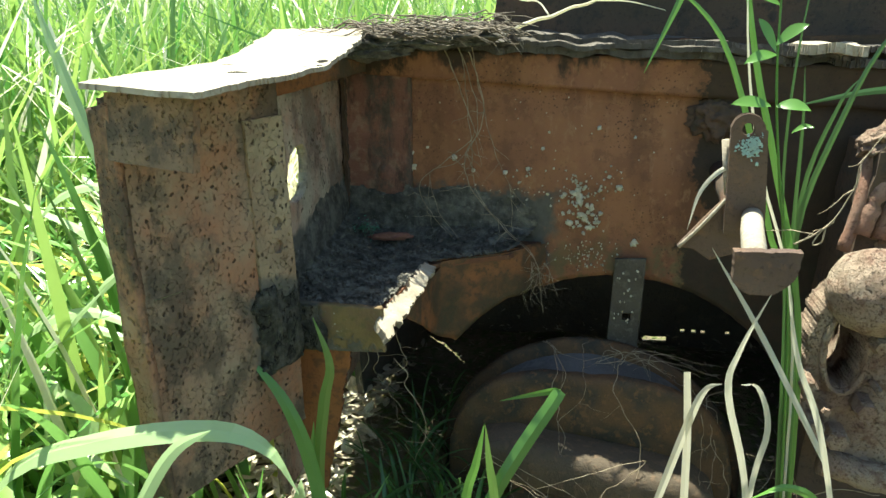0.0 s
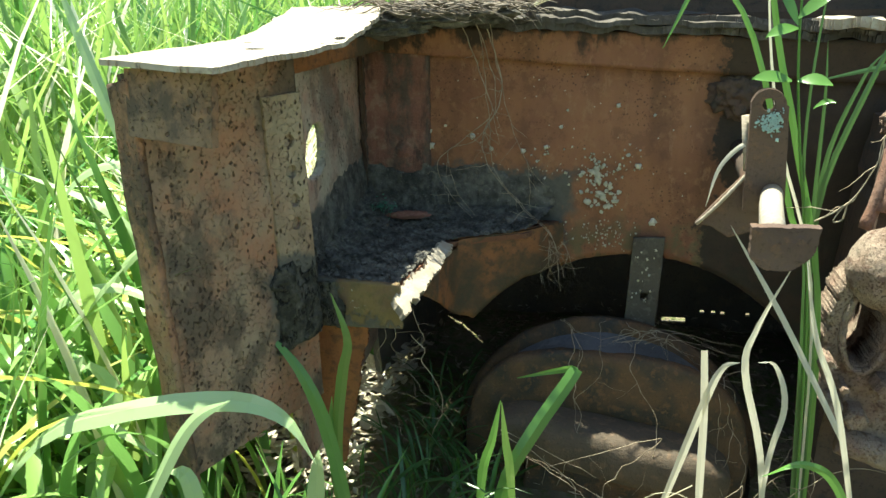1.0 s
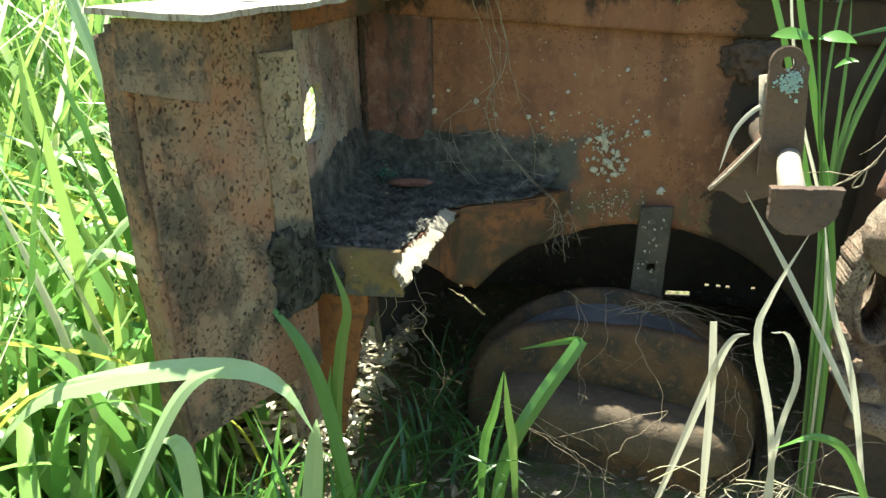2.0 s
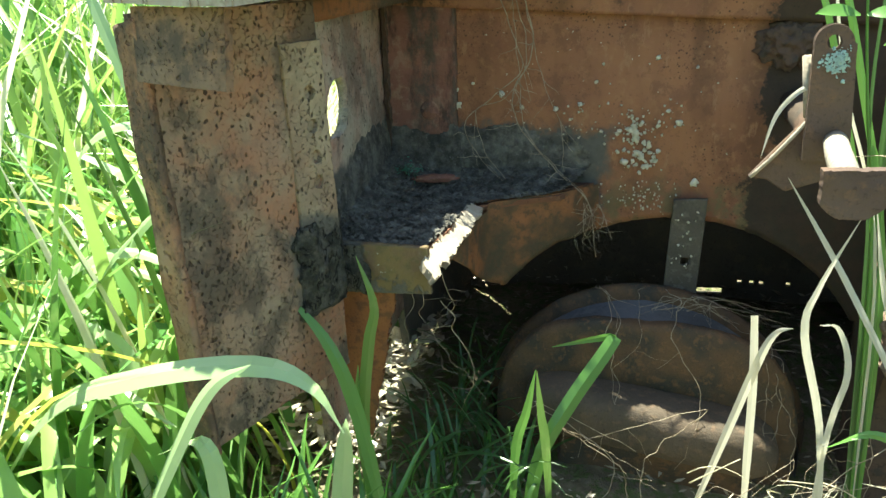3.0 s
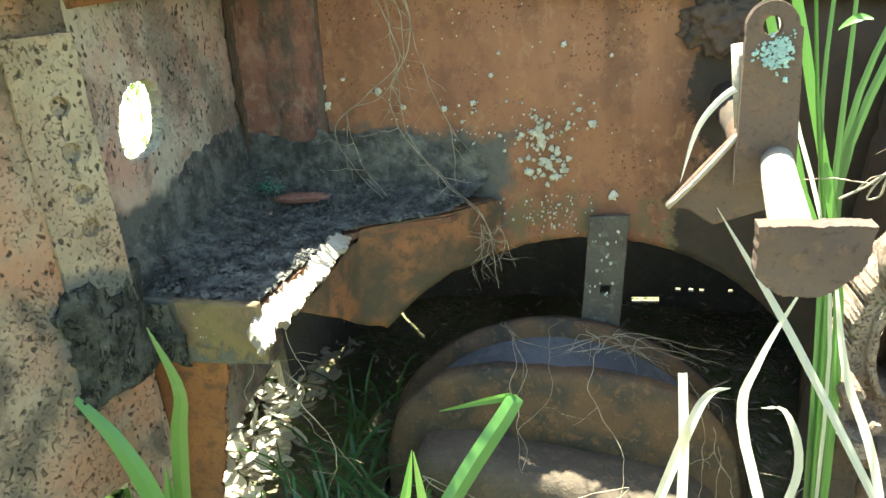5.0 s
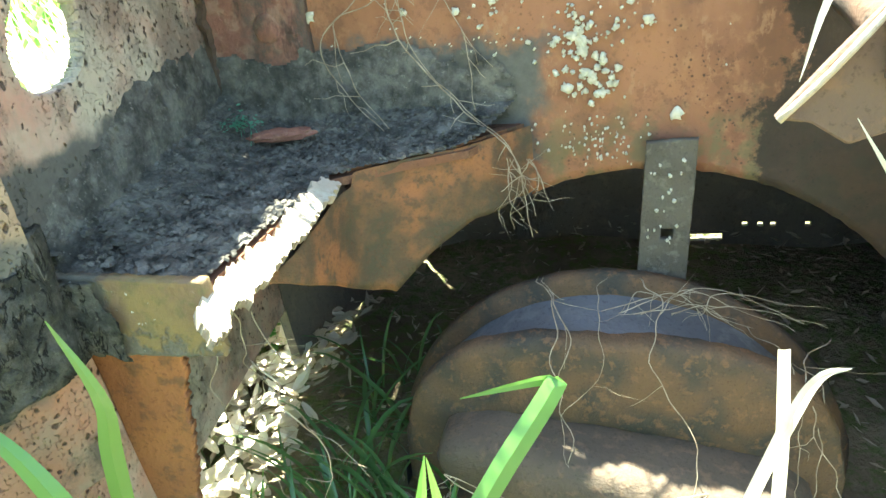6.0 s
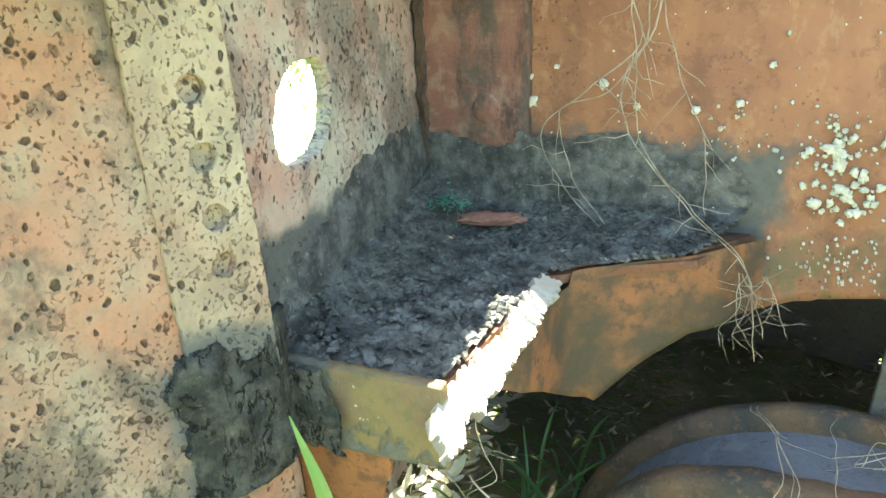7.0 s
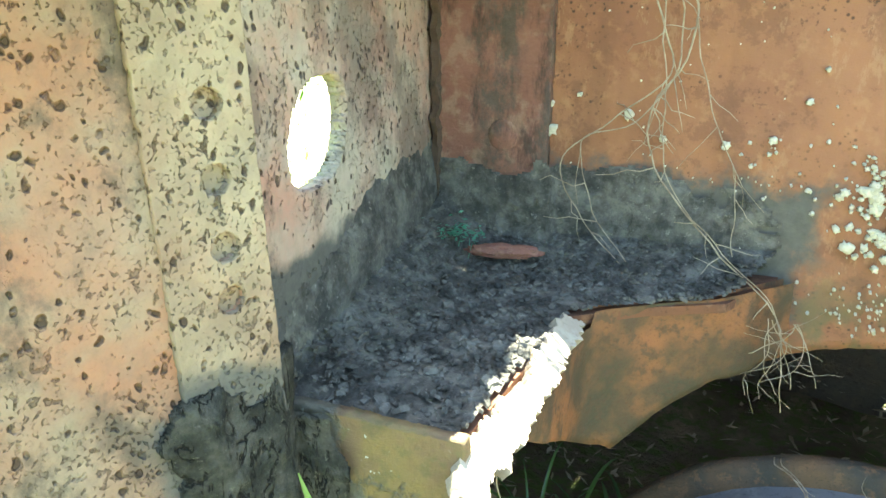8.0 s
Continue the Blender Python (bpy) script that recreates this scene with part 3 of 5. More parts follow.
# lip along the top of the wall
part("wall_lip", slab([(-0.26, 1.655, 0.935), (1.6, 1.655, 0.80), (1.6, 1.64, 0.90), (-0.26, 1.64, 1.0)], 0.03, (120, 8), 0.006, 12, edge=0.003), M_WALL, wreck, smooth=True)
# The fourth layer gets pale steel to read as sunlit; the rest stay dark.
for n_layer, (x0, x1, yy, zz, th) in enumerate(((-0.14, 1.6, 1.60, 1.0, 0.016), (-0.02, 0.93, 1.588, 1.012, 0.011), (0.16, 1.6, 1.612, 1.024, 0.012), (0.76, 0.93, 1.57, 1.03, 0.02))):
    part("top_layer", slab([(x0, yy, zz + 0.012 - 0.056 * (x0 + 0.14)), (x1, yy, zz + 0.012 - 0.056 * (x1 + 0.14)), (x1, yy + 0.28, zz + 0.012 - 0.056 * (x1 + 0.14)), (x0, yy + 0.28, zz + 0.012 - 0.056 * (x0 + 0.14))],
         th, (max(20, int((x1 - x0) * 260)), 70), 0.012, 16, holes=[ragged(x1 - x0, 0.28, 0.045, 9.0, "uUv")]), M_TOP if n_layer == 3 else M_LAYER, wreck)
# upper body
part("upper_panel", slab([(0.10, 1.86, 1.0), (1.9, 1.82, 0.9), (1.9, 1.82, 1.75), (0.22, 1.86, 1.75)], 0.03, (40, 20), 0.012, 4), M_DARKRUST, wreck, "dark brown rusted upper body panel")
# Deck and inner sheets are added to close in and darken the cavity.
part("deck", slab([(-0.25, 1.70, 0.985), (1.6, 1.70, 0.90), (1.6, 2.5, 0.90), (-0.25, 2.5, 0.985)], 0.02, (74, 64), 0.01, 5,
     # Unseen opening: its patch of sun bounces light up behind the wheel.
     holes=[lambda u, v: 0.11 < u + 0.02 * noise.noise((0, v * 40, 0)) < 0.38 and 0.36 < v + 0.03 * noise.noise((u * 30, 0, 0)) < 0.55]), M_INNER, wreck, "deck plate added to darken the cavity, with an unseen opening for sun")
GAPS = ((0.57, 0.65, -0.085, -0.068), (0.695, 0.715, -0.05, -0.03), (0.74, 0.755, -0.045, -0.03), (0.765, 0.785, -0.05, -0.034), (0.85, 0.87, -0.045, -0.03))
part("far_panel", slab([(-0.25, 2.45, GROUND - 0.05), (1.6, 2.45, GROUND - 0.05), (1.6, 2.45, 0.95), (-0.25, 2.45, 0.95)], 0.02, (240, 160), 0.02, 4,
     holes=[lambda u, v: any(a < -0.25 + 1.85 * u < b and c < GROUND - 0.05 + (1.0 - GROUND) * v < d for a, b, c, d in GAPS)]), M_INNER, wreck)
# The hole here stands in for a sunlit spot inside the cavity.
part("inner_side_shade", slab([(-0.25, 1.70, 0.02), (-0.25, 2.44, -0.16), (-0.25, 2.44, 0.97), (-0.25, 1.70, 0.97)], 0.02, (60, 80), 0.01, 5,
     holes=[lambda u, v: ((u - 0.86) / 0.05) ** 2 + ((v - 0.215) / 0.014) ** 2 < 1]), M_INNER, wreck)
part("inner_end_shade", slab([(1.6, 2.44, -0.2), (1.6, 1.70, -0.2), (1.6, 1.70, 0.9), (1.6, 2.44, 0.9)], 0.02, (10, 10), 0.01, 5), M_INNER, wreck)

# the strap over the arch
part("strap", slab([(0.424, 1.64, 0.20), (0.500, 1.64, 0.20), (0.512, 1.648, 0.492), (0.438, 1.648, 0.488)], 0.012, (24, 80), 0.002, 20,
     holes=[lambda u, v: abs(u - 0.55) < 0.13 and abs(v - 0.485) < 0.03], edge=0.002), M_STRAP, wreck, "bent steel strap with one square hole, lichen-spotted", True)

# ledge box
LZ = 0.522


def ledge_outline():
    return [(-0.225, 1.165), (-0.012, 1.165), (0.0, 1.30), (0.018, 1.462), (0.10, 1.52), (0.19, 1.565), (0.25, 1.68), (-0.235, 1.68)]


def inside(x, y, poly):
    c = False
    for (x0, y0), (x1, y1) in zip(poly, poly[1:] + poly[:1]):
        if (y0 > y) != (y1 > y) and x < (x1 - x0) * (y - y0) / (y1 - y0) + x0:
            c = not c
    return c


bm = outline_plate([(x, y, LZ - 0.02) for x, y in ledge_outline()], (0, 0, 1), 0.012)
part("ledge_plate", bm, M_RUST, wreck)


def ledge_soil():
    """A bed of dry flaking soil, thicker against the walls."""
    bm = bmesh.new()
    poly = ledge_outline()
    step = 0.0055
    verts = {}
    for i in range(100):
        for j in range(100):
            x, y = -0.235 + i * step, 1.165 + j * step
            if inside(x, y, poly):
                back = max(0.0, (y - 1.55) / 0.13)
                side = max(0.0, (-0.12 - x) / 0.1)
                h = 0.004 + 0.035 * back ** 1.5 + 0.05 * side ** 1.5 * min(1, (y - 1.16) * 8)
                h += 0.004 * noise.noise((x * 30, y * 30, 0)) + 0.003 * abs(noise.noise((x * 90, y * 90, 5)))
                verts[i, j] = bm.verts.new((x, y, LZ - 0.006 + max(0.002, h)))
    for (i, j), v in verts.items():
        q = [(i, j), (i + 1, j), (i + 1, j + 1), (i, j + 1)]
        if all(k in verts for k in q):
            bm.faces.new([verts[k] for k in q])
    return tagged(part("soil_bed", bm, M_SOIL, None, smooth=True), "bed of dry dark flaking soil on the ledge", "soil", kind="stuff")


ledge_soil()
part("front_bar", slab([(-0.20, 1.150, 0.432), (0.004, 1.155, 0.438), (0.0, 1.158, 0.530), (-0.20, 1.152, 0.534)], 0.014, (50, 24), 0.003, 18, edge=0.003), M_BAR, wreck, "mossy ochre steel bar along the ledge front", True)
part("side_edge", slab([(0.030, 1.098, 0.478), (0.050, 1.450, 0.514), (0.008, 1.446, 0.534), (-0.012, 1.145, 0.517)], 0.016, (240, 36), 0.006, 30, holes=[ragged(0.39, 0.045, 0.016, 22.0)]), M_TOP, wreck, "flaking sunlit steel edge of the ledge")
part("under_panel", slab([(-0.20, 1.19, 0.08), (-0.155, 1.195, 0.08), (-0.066, 1.185, 0.44), (-0.20, 1.175, 0.44)], 0.012, (60, 110), 0.004, 8,
     holes=[ragged(0.11, 0.36, 0.014, 20.0, "U")]), M_UNDER, wreck, "torn orange painted panel under the ledge bar", True)


def gusset():
    """The bent orange web from the ledge edge to the wall over the arch."""
    line = curve_through([(0.018, 1.24, 0), (0.030, 1.36, 0), (0.036, 1.462, 0), (0.10, 1.52, 0), (0.19, 1.575, 0), (0.27, 1.655, 0)], 50)
    bm = bmesh.new()
    cols = []
    for i, p in enumerate(line):
        s = i / 30
        low = float(np.interp(p.x, (0.036, 0.07, 0.12, 0.18, 0.27), (0.335, 0.312, 0.36, 0.395, 0.415)))
        if p.y < 1.465:
            low = float(np.interp(p.y, (1.24, 1.30, 1.37, 1.465), (0.478, 0.445, 0.40, 0.335)))
        low += 0.004 * noise.noise((p.x * 60, 0, 0))
        col = []
        for j in range(13):
            z = low + (LZ - (0.004 if p.y > 1.47 else 0.022 + 0.10 * (1.47 - p.y)) - low) * j / 12
            w = 0.004 * noise.noise((p.x * 20, p.y * 20, z * 20))
            col.append((bm.verts.new((p.x + w, p.y - w, z)), bm.verts.new((p.x - 0.012 + w, p.y + 0.012, z))))
        cols.append(col)
    for a, b in zip(cols, cols[1:]):
        for j in range(12):
            bm.faces.new([a[j][0], b[j][0], b[j + 1][0], a[j + 1][0]])
            bm.faces.new([a[j + 1][1], b[j + 1][1], b[j][1], a[j][1]])
        bm.faces.new([a[0][1], b[0][1], b[0][0], a[0][0]])
    return part("gusset", bm, M_GUSSET, wreck, "mossy orange bent web plate", True)


gusset()

# ---- wheel ----
WC = (0.385, 0.0, -0.10)
wheel = tagged(new("steel_wheel"), "wide rusty flanged steel wheel under the arch", "wheel")
FRONT_C = (0.388, 0.0, -0.080)


def squared(bm, centre, amount):
    """Bends a turned rim a little out of round: flat on top, full at the shoulders."""
    for v in bm.verts:
        dx, dz = v.co.x - centre[0], v.co.z - centre[2]
        k = 1 - amount * math.cos(4 * math.atan2(dz, dx)) * min(1.0, math.hypot(dx, dz) / 0.3)
        v.co.x, v.co.z = centre[0] + dx * k, centre[2] + dz * k


wb = lathe([(0.28, 1.53), (0.335, 1.512), (0.350, 1.504), (0.356, 1.497), (0.357, 1.474), (0.353, 1.466), (0.343, 1.461), (0.32, 1.459), (0.29, 1.455), (0.25, 1.453), (0.21, 1.456), (0.18, 1.462), (0.165, 1.48), (0.0, 1.49)], FRONT_C, steps=140)
squared(wb, FRONT_C, 0.062)
rough_up(wb, 0.004, 14)
rough_up(wb, 0.003, 45)
rough_up(wb, 0.0015, 90)
part("front_flange", wb, M_WHEEL, wheel, "rounded rusty front flange, bent out of round", smooth=True)
wb = lathe([(0.352, 1.495), (0.35, 1.55), (0.354, 1.61)], WC, steps=96)
rough_up(wb, 0.004, 14)
part("drum", wb, M_DRUM, wheel, "dusty grey drum between the flanges, tinted blue for sky light", smooth=True)
wb = lathe([(0.33, 1.60), (0.375, 1.60), (0.385, 1.612), (0.385, 1.63), (0.36, 1.64), (0.2, 1.64), (0.2, 1.62)], WC, steps=120)
rough_up(wb, 0.003, 14)
part("rear_flange", wb, M_WHEEL, wheel, smooth=True)


def cross_beam():
    """A worn rounded beam lying across the wheel's face, sloping a little, on a low block."""
    bm = bmesh.new()
    rings = []
    n = 80
    prof = ((1.50, -0.13), (1.50, -0.012), (1.48, -0.002), (1.40, 0.0), (1.372, -0.004), (1.358, -0.016), (1.352, -0.04), (1.352, -0.085), (1.362, -0.112), (1.385, -0.128))
    for i in range(n + 1):
        t = i / n
        x = 0.135 + 0.54 * t
        top = 0.143 - 0.146 * (x - 0.15)
        end = min(1.0, 6 * t, 9 * (1 - t)) ** 0.5
        ring = []
        for y, z in prof:
            w = 0.005 * noise.noise((x * 14, y * 30, z * 30)) + 0.002 * noise.noise((x * 60, y * 60, z * 60))
            ring.append(bm.verts.new((x, 1.42 + (y - 1.42) * (0.4 + 0.6 * end) - w, top - 0.065 + (z + 0.065) * (0.25 + 0.75 * end) + w)))
        rings.append(ring)
    m = len(prof)
    for a, b in zip(rings, rings[1:]):
        for k in range(m):
            bm.faces.new([a[k], b[k], b[(k + 1) % m], a[(k + 1) % m]])
    bm.faces.new(rings[0])
    bm.faces.new(list(reversed(rings[-1])))
    bmesh.ops.recalc_face_normals(bm, faces=bm.faces)
    return part("cross_beam", bm, M_BEAM, wheel, "worn brown beam across the wheel face", True)


M_BEAM = rust_material("beam_rust", (0.115, 0.085, 0.060), (0.085, 0.066, 0.048), (0.15, 0.10, 0.065), 1.6)
cross_beam()
wb = slab([(0.20, 1.40, -0.16), (0.62, 1.40, -0.16), (0.60, 1.395, 0.03), (0.22, 1.395, 0.05)], 0.06, (40, 20), 0.008, 18, edge=0.008)
part("lower_block", wb, M_WHEEL, wheel, smooth=True)

# ---- lever on its bracket ----
def lever_cut(u, v):
    x, z = 0.600 + u * 0.060, 0.69 + v * 0.206
    hole = math.hypot(x - 0.628, z - 0.869) < 0.0105
    return hole or (z > 0.866 and math.hypot(x - 0.628, z - 0.866) > 0.0285)


part("lever_arm", slab([(0.606, 1.205, 0.69), (0.672, 1.205, 0.69), (0.655, 1.195, 0.896), (0.600, 1.195, 0.896)], 0.013, (90, 270), 0.0015, 30, holes=[lever_cut], edge=0.0006), M_LEVER, wreck,
     "rusty flat lever with an eye at its top")
part("peg", rod([(0.648, 1.20, 0.722), (0.630, 1.10, 0.728), (0.606, 0.945, 0.733)], 0.0172, 20), M_TOP, wreck, "sunlit round steel peg", True)
part("pedal", slab([(0.578, 0.925, 0.686), (0.655, 0.925, 0.686), (0.661, 0.925, 0.748), (0.575, 0.925, 0.747)], 0.018, (60, 44), 0.003, 40,
     holes=[lambda u, v: ((u - 0.46) / 0.56) ** 2 + ((v - 0.75) / 0.78) ** 2 > 1 and v < 0.75], edge=0.0025), M_LEVER, wreck, "worn rusty end plate on the peg")
bm = outline_plate([(0.533, 1.222, 0.658), (0.57, 1.222, 0.705), (0.620, 1.222, 0.765), (0.665, 1.222, 0.74), (0.66, 1.222, 0.66), (0.59, 1.222, 0.635), (0.56, 1.222, 0.655)], (0.0, 1, 0.0), 0.012)
bmesh.ops.bevel(bm, geom=list(bm.edges), offset=0.002, segments=1, affect="EDGES")
part("bracket", bm, M_LEVER, wreck, "brown rusted triangular bracket")
# Pale rod added for the sunlight along the bracket's upper edge.
part("bracket_lit_edge", rod(curve_through([(0.535, 1.215, 0.66), (0.57, 1.214, 0.70), (0.612, 1.212, 0.757), (0.618, 1.21, 0.77)], 12), 0.0032, 7), M_TOP, wreck, smooth=True)
part("bracket_arm", rod([(0.64, 1.23, 0.70), (0.66, 1.45, 0.70), (0.67, 1.69, 0.70)], 0.03, 10), M_DARKRUST, wreck, smooth=True)
part("stay_rod", rod([(0.600, 1.225, 0.848), (0.606, 1.225, 0.80), (0.612, 1.225, 0.755)], 0.0085, 8), M_TOP, wreck, smooth=True)
bm = bmesh.new()
lumps(bm, (0.65, 1.675, 0.825), (0.055, 0.022, 0.05), seed=12, rough=0.5)
part("rust_lump", bm, M_DARKRUST, wreck, smooth=True)

# ---- mud crust over the strip and the bar's end ----
def mud_crust():
    bm = bmesh.new()
    verts = {}
    nu, nv = 90, 115
    for i in range(nu + 1):
        for j in range(nv + 1):
            s, z = LEN - 0.135 + 0.205 * i / nu, 0.425 + 0.275 * j / nv
            p = on_plate(min(s, LEN - 0.002), z)
            if s > LEN - 0.002:
                p = Vector((PB.x + (s - LEN), 1.149, z))
            m = 0.5 + 0.8 * noise.noise((s * 22, z * 22, 1)) + 0.3 * noise.noise((s * 60, z * 60, 2))
            ridge = math.exp(-((s - LEN + 0.075 + (0.6 - z) * -0.1) / 0.02) ** 2)
            top = 0.63 + 0.02 * math.exp(-((s - LEN + 0.082) / 0.016) ** 2)
            edge = min(i / 30, (nu - i) / 24, j / 10, (top - z) / 0.075, 1.0)
            t = m * 0.55 + edge * 1.1 - 0.80
            if s > LEN and z > 0.535:
                t = -1
            if t > 0:
                out = 0.007 + 0.008 * min(1, t * 1.2) + 0.010 * ridge * min(1, 2 * t) + 0.004 * abs(noise.noise((s * 45, z * 45, 8))) + 0.003 * noise.noise((s * 90, z * 90, 3))
                d = N if s <= LEN - 0.002 else Vector((0, -1, 0))
                verts[i, j] = bm.verts.new(p + d * out)
    for (i, j) in list(verts):
        q = [(i, j), (i + 1, j), (i + 1, j + 1), (i, j + 1)]
        if all(k in verts for k in q):
            bm.faces.new([verts[k] for k in q])
    for v in [v for v in bm.verts if not v.link_faces]:
        bm.verts.remove(v)
    rim = [e for e in bm.edges if e.is_boundary]
    r = bmesh.ops.extrude_edge_only(bm, edges=rim)
    for v in r["geom"]:
        if isinstance(v, bmesh.types.BMVert):
            v.co -= N * 0.012
    return tagged(part("mud_crust", bm, M_MUD, None, smooth=True), "cracked dark grey mud crust stuck on the steel strip", "mud", kind="stuff")


def wall_soil():
    """Crumbly soil caked on the wall above the ledge."""
    bm = bmesh.new()
    verts = {}
    nu, nv = 150, 44
    for i in range(nu + 1):
        for j in range(nv + 1):
            x, z = -0.235 + 0.50 * i / nu, 0.525 + 0.14 * j / nv
            m = noise.noise((x * 11, z * 11, 1)) + 0.5 * noise.noise((x * 32, z * 32, 2)) + 0.3 * noise.noise((x * 80, z * 80, 2))
            t = min(1, (nu - i) / 60) * (1 - (j / nv) ** 1.5 * 1.05) + 0.22 * m - 0.12
            if t > 0:
                out = -0.004 + 0.015 * min(1, t) ** 0.8 + 0.0028 * abs(noise.noise((x * 60, z * 60, 5))) + 0.0014 * noise.noise((x * 150, z * 150, 6))
                base = 1.672 if x > -0.06 else 1.650
                verts[i, j] = bm.verts.new((x, base - out, z))
    for (i, j) in list(verts):
        q = [(i, j), (i + 1, j), (i + 1, j + 1), (i, j + 1)]
        if all(k in verts for k in q):
            bm.faces.new([verts[k] for k in q])
    for v in [v for v in bm.verts if not v.link_faces]:
        bm.verts.remove(v)
    return tagged(part("wall_soil", bm, M_SOIL, smooth=True), "crumbly dark soil caked on the wall above the ledge", "soil", kind="stuff")


def side_soil():
    """Crumbly soil caked on the side wall, climbing towards the corner."""
    bm = bmesh.new()
    verts = {}
    nu, nv = 150, 60
    for i in range(nu + 1):
        for j in range(nv + 1):
            y, z = 1.14 + 0.54 * i / nu, 0.515 + 0.19 * j / nv
            m = noise.noise((y * 11, z * 11, 1)) + 0.5 * noise.noise((y * 32, z * 32, 2)) + 0.35 * noise.noise((y * 80, z * 80, 2))
            top = 0.585 + 0.10 * min(1.0, max(0.0, (y - 1.16) / 0.30))
            t = (top - z) / 0.07 + 0.30 * m
            if t > 0:
                out = -0.006 + 0.015 * min(1, t) ** 0.8 + 0.0028 * abs(noise.noise((y * 60, z * 60, 5))) + 0.0014 * noise.noise((y * 150, z * 150, 6))
                x = SW0.x + (SW1.x - SW0.x) * (y - SW0.y) / (SW1.y - SW0.y)
                verts[i, j] = bm.verts.new((x + out + 0.002, y, z))
    for (i, j) in list(verts):
        q = [(i, j), (i + 1, j), (i + 1, j + 1), (i, j + 1)]
        if all(k in verts for k in q):
            bm.faces.new([verts[k] for k in q])
    for v in [v for v in bm.verts if not v.link_faces]:
        bm.verts.remove(v)
    return tagged(part("side_soil", bm, M_SOIL, smooth=True), "crumbly dark soil caked on the pitted side wall", "soil", kind="stuff")


side_soil()
wall_soil()
M_MUD = soil_material("mud_crust", (0.050, 0.050, 0.042), (0.155, 0.148, 0.122), 46, (1.0, 1.0, 0.42), 0.85, 0.014)
mud_crust()


def crumbs():
    """Crumbs and flakes of soil on the ledge."""
    rnd = random.Random(11)
    bm = bmesh.new()
    poly = ledge_outline()
    n = 0
    while n < 2600:
        x, y = rnd.uniform(-0.23, 0.24), rnd.uniform(1.17, 1.67)
        if not inside(x, y, poly):
            continue
        n += 1
        back = max(0.0, (y - 1.55) / 0.13)
        side = max(0.0, (-0.12 - x) / 0.1)
        z = LZ + 0.035 * back ** 1.5 + 0.05 * side ** 1.5
        r = rnd.uniform(0.0015, 0.006) * (1.8 if rnd.random() < 0.08 else 1)
        k = rnd.randint(4, 6)
        a0 = rnd.uniform(0, 6)
        tilt = Matrix.Rotation(rnd.uniform(-0.6, 0.6), 3, "X") @ Matrix.Rotation(rnd.uniform(-0.6, 0.6), 3, "Y")
        lo, hi = [], []
        for i in range(k):
            a = a0 + 2 * math.pi * i / k
            v = Vector((math.cos(a) * r * rnd.uniform(0.6, 1.2), math.sin(a) * r * rnd.uniform(0.6, 1.2), 0))
            lo.append(bm.verts.new(tilt @ v + Vector((x, y, z))))
            hi.append(bm.verts.new(tilt @ (v * 0.8 + Vector((0, 0, r * rnd.uniform(0.25, 0.7)))) + Vector((x, y, z))))
        bm.faces.new(hi)
        for i in range(k):
            bm.faces.new([lo[i], lo[(i + 1) % k], hi[(i + 1) % k], hi[i]])
    return tagged(part("soil_crumbs", bm, M_SOIL), "loose crumbs and flakes of dry soil on the ledge", "soil", kind="stuff")


crumbs()


def flat_stone():
    bm = bmesh.new()
    lumps(bm, (-0.105, 1.575, LZ + 0.022), (0.052, 0.014, 0.010), seed=3, rough=0.2, turn=Matrix.Rotation(radians(12), 3, "Z"))
    return tagged(part("rust_flake", bm, M_FLAKE, smooth=True), "flat reddish brown rust flake lying on the soil", "rust flake")


flat_stone()


def little_fern():
    """A tiny bluish-green weed in the corner of the ledge."""
    rnd = random.Random(3)
    bm = bmesh.new()
    for _ in range(150):
        c = Vector((-0.172 + rnd.gauss(0, 0.020), 1.572 + rnd.gauss(0, 0.010), LZ + 0.036 + abs(rnd.gauss(0, 0.012))))
        r = rnd.uniform(0.0025, 0.005)
        a = rnd.uniform(0, 6.28)
        d = Vector((math.cos(a), math.sin(a), rnd.uniform(-0.3, 0.6))) * r
        e = Vector((-d.y, d.x, rnd.uniform(-0.002, 0.002)))
        bm.faces.new([bm.verts.new(c + w) for w in (-d, e * 0.6, d, -e * 0.6)])
    for _ in range(10):
        c = Vector((-0.172 + rnd.gauss(0, 0.018), 1.574 + rnd.gauss(0, 0.008), LZ + 0.004))
        rod([c, c + Vector((rnd.gauss(0, 0.01), rnd.gauss(0, 0.005), 0.03))], 0.0005, 4, bm=bm)
    return tagged(part("small_weed", bm, M_WEED), "tiny blue-green weed growing in the ledge corner", "weed")


M_WEED = leaf_material("weed_leaf", (0.09, 0.30, 0.18), (0.12, 0.34, 0.21), (0.1, 0.26, 0.14), 0.3)
little_fern()


# ---- lichen ----
def lichen_material():
    k = Tree("lichen_crust")
    c = k.mix(k.ramp(k.noise(90, 4), 0.35, 0.65), (0.70, 0.64, 0.50), (0.52, 0.48, 0.36))
    k.bump(k.noise(220, 4, 0.7), 0.9, 0.003)
    return k.done(c, 0.95, spec=0.1)


M_LICHEN = lichen_material()


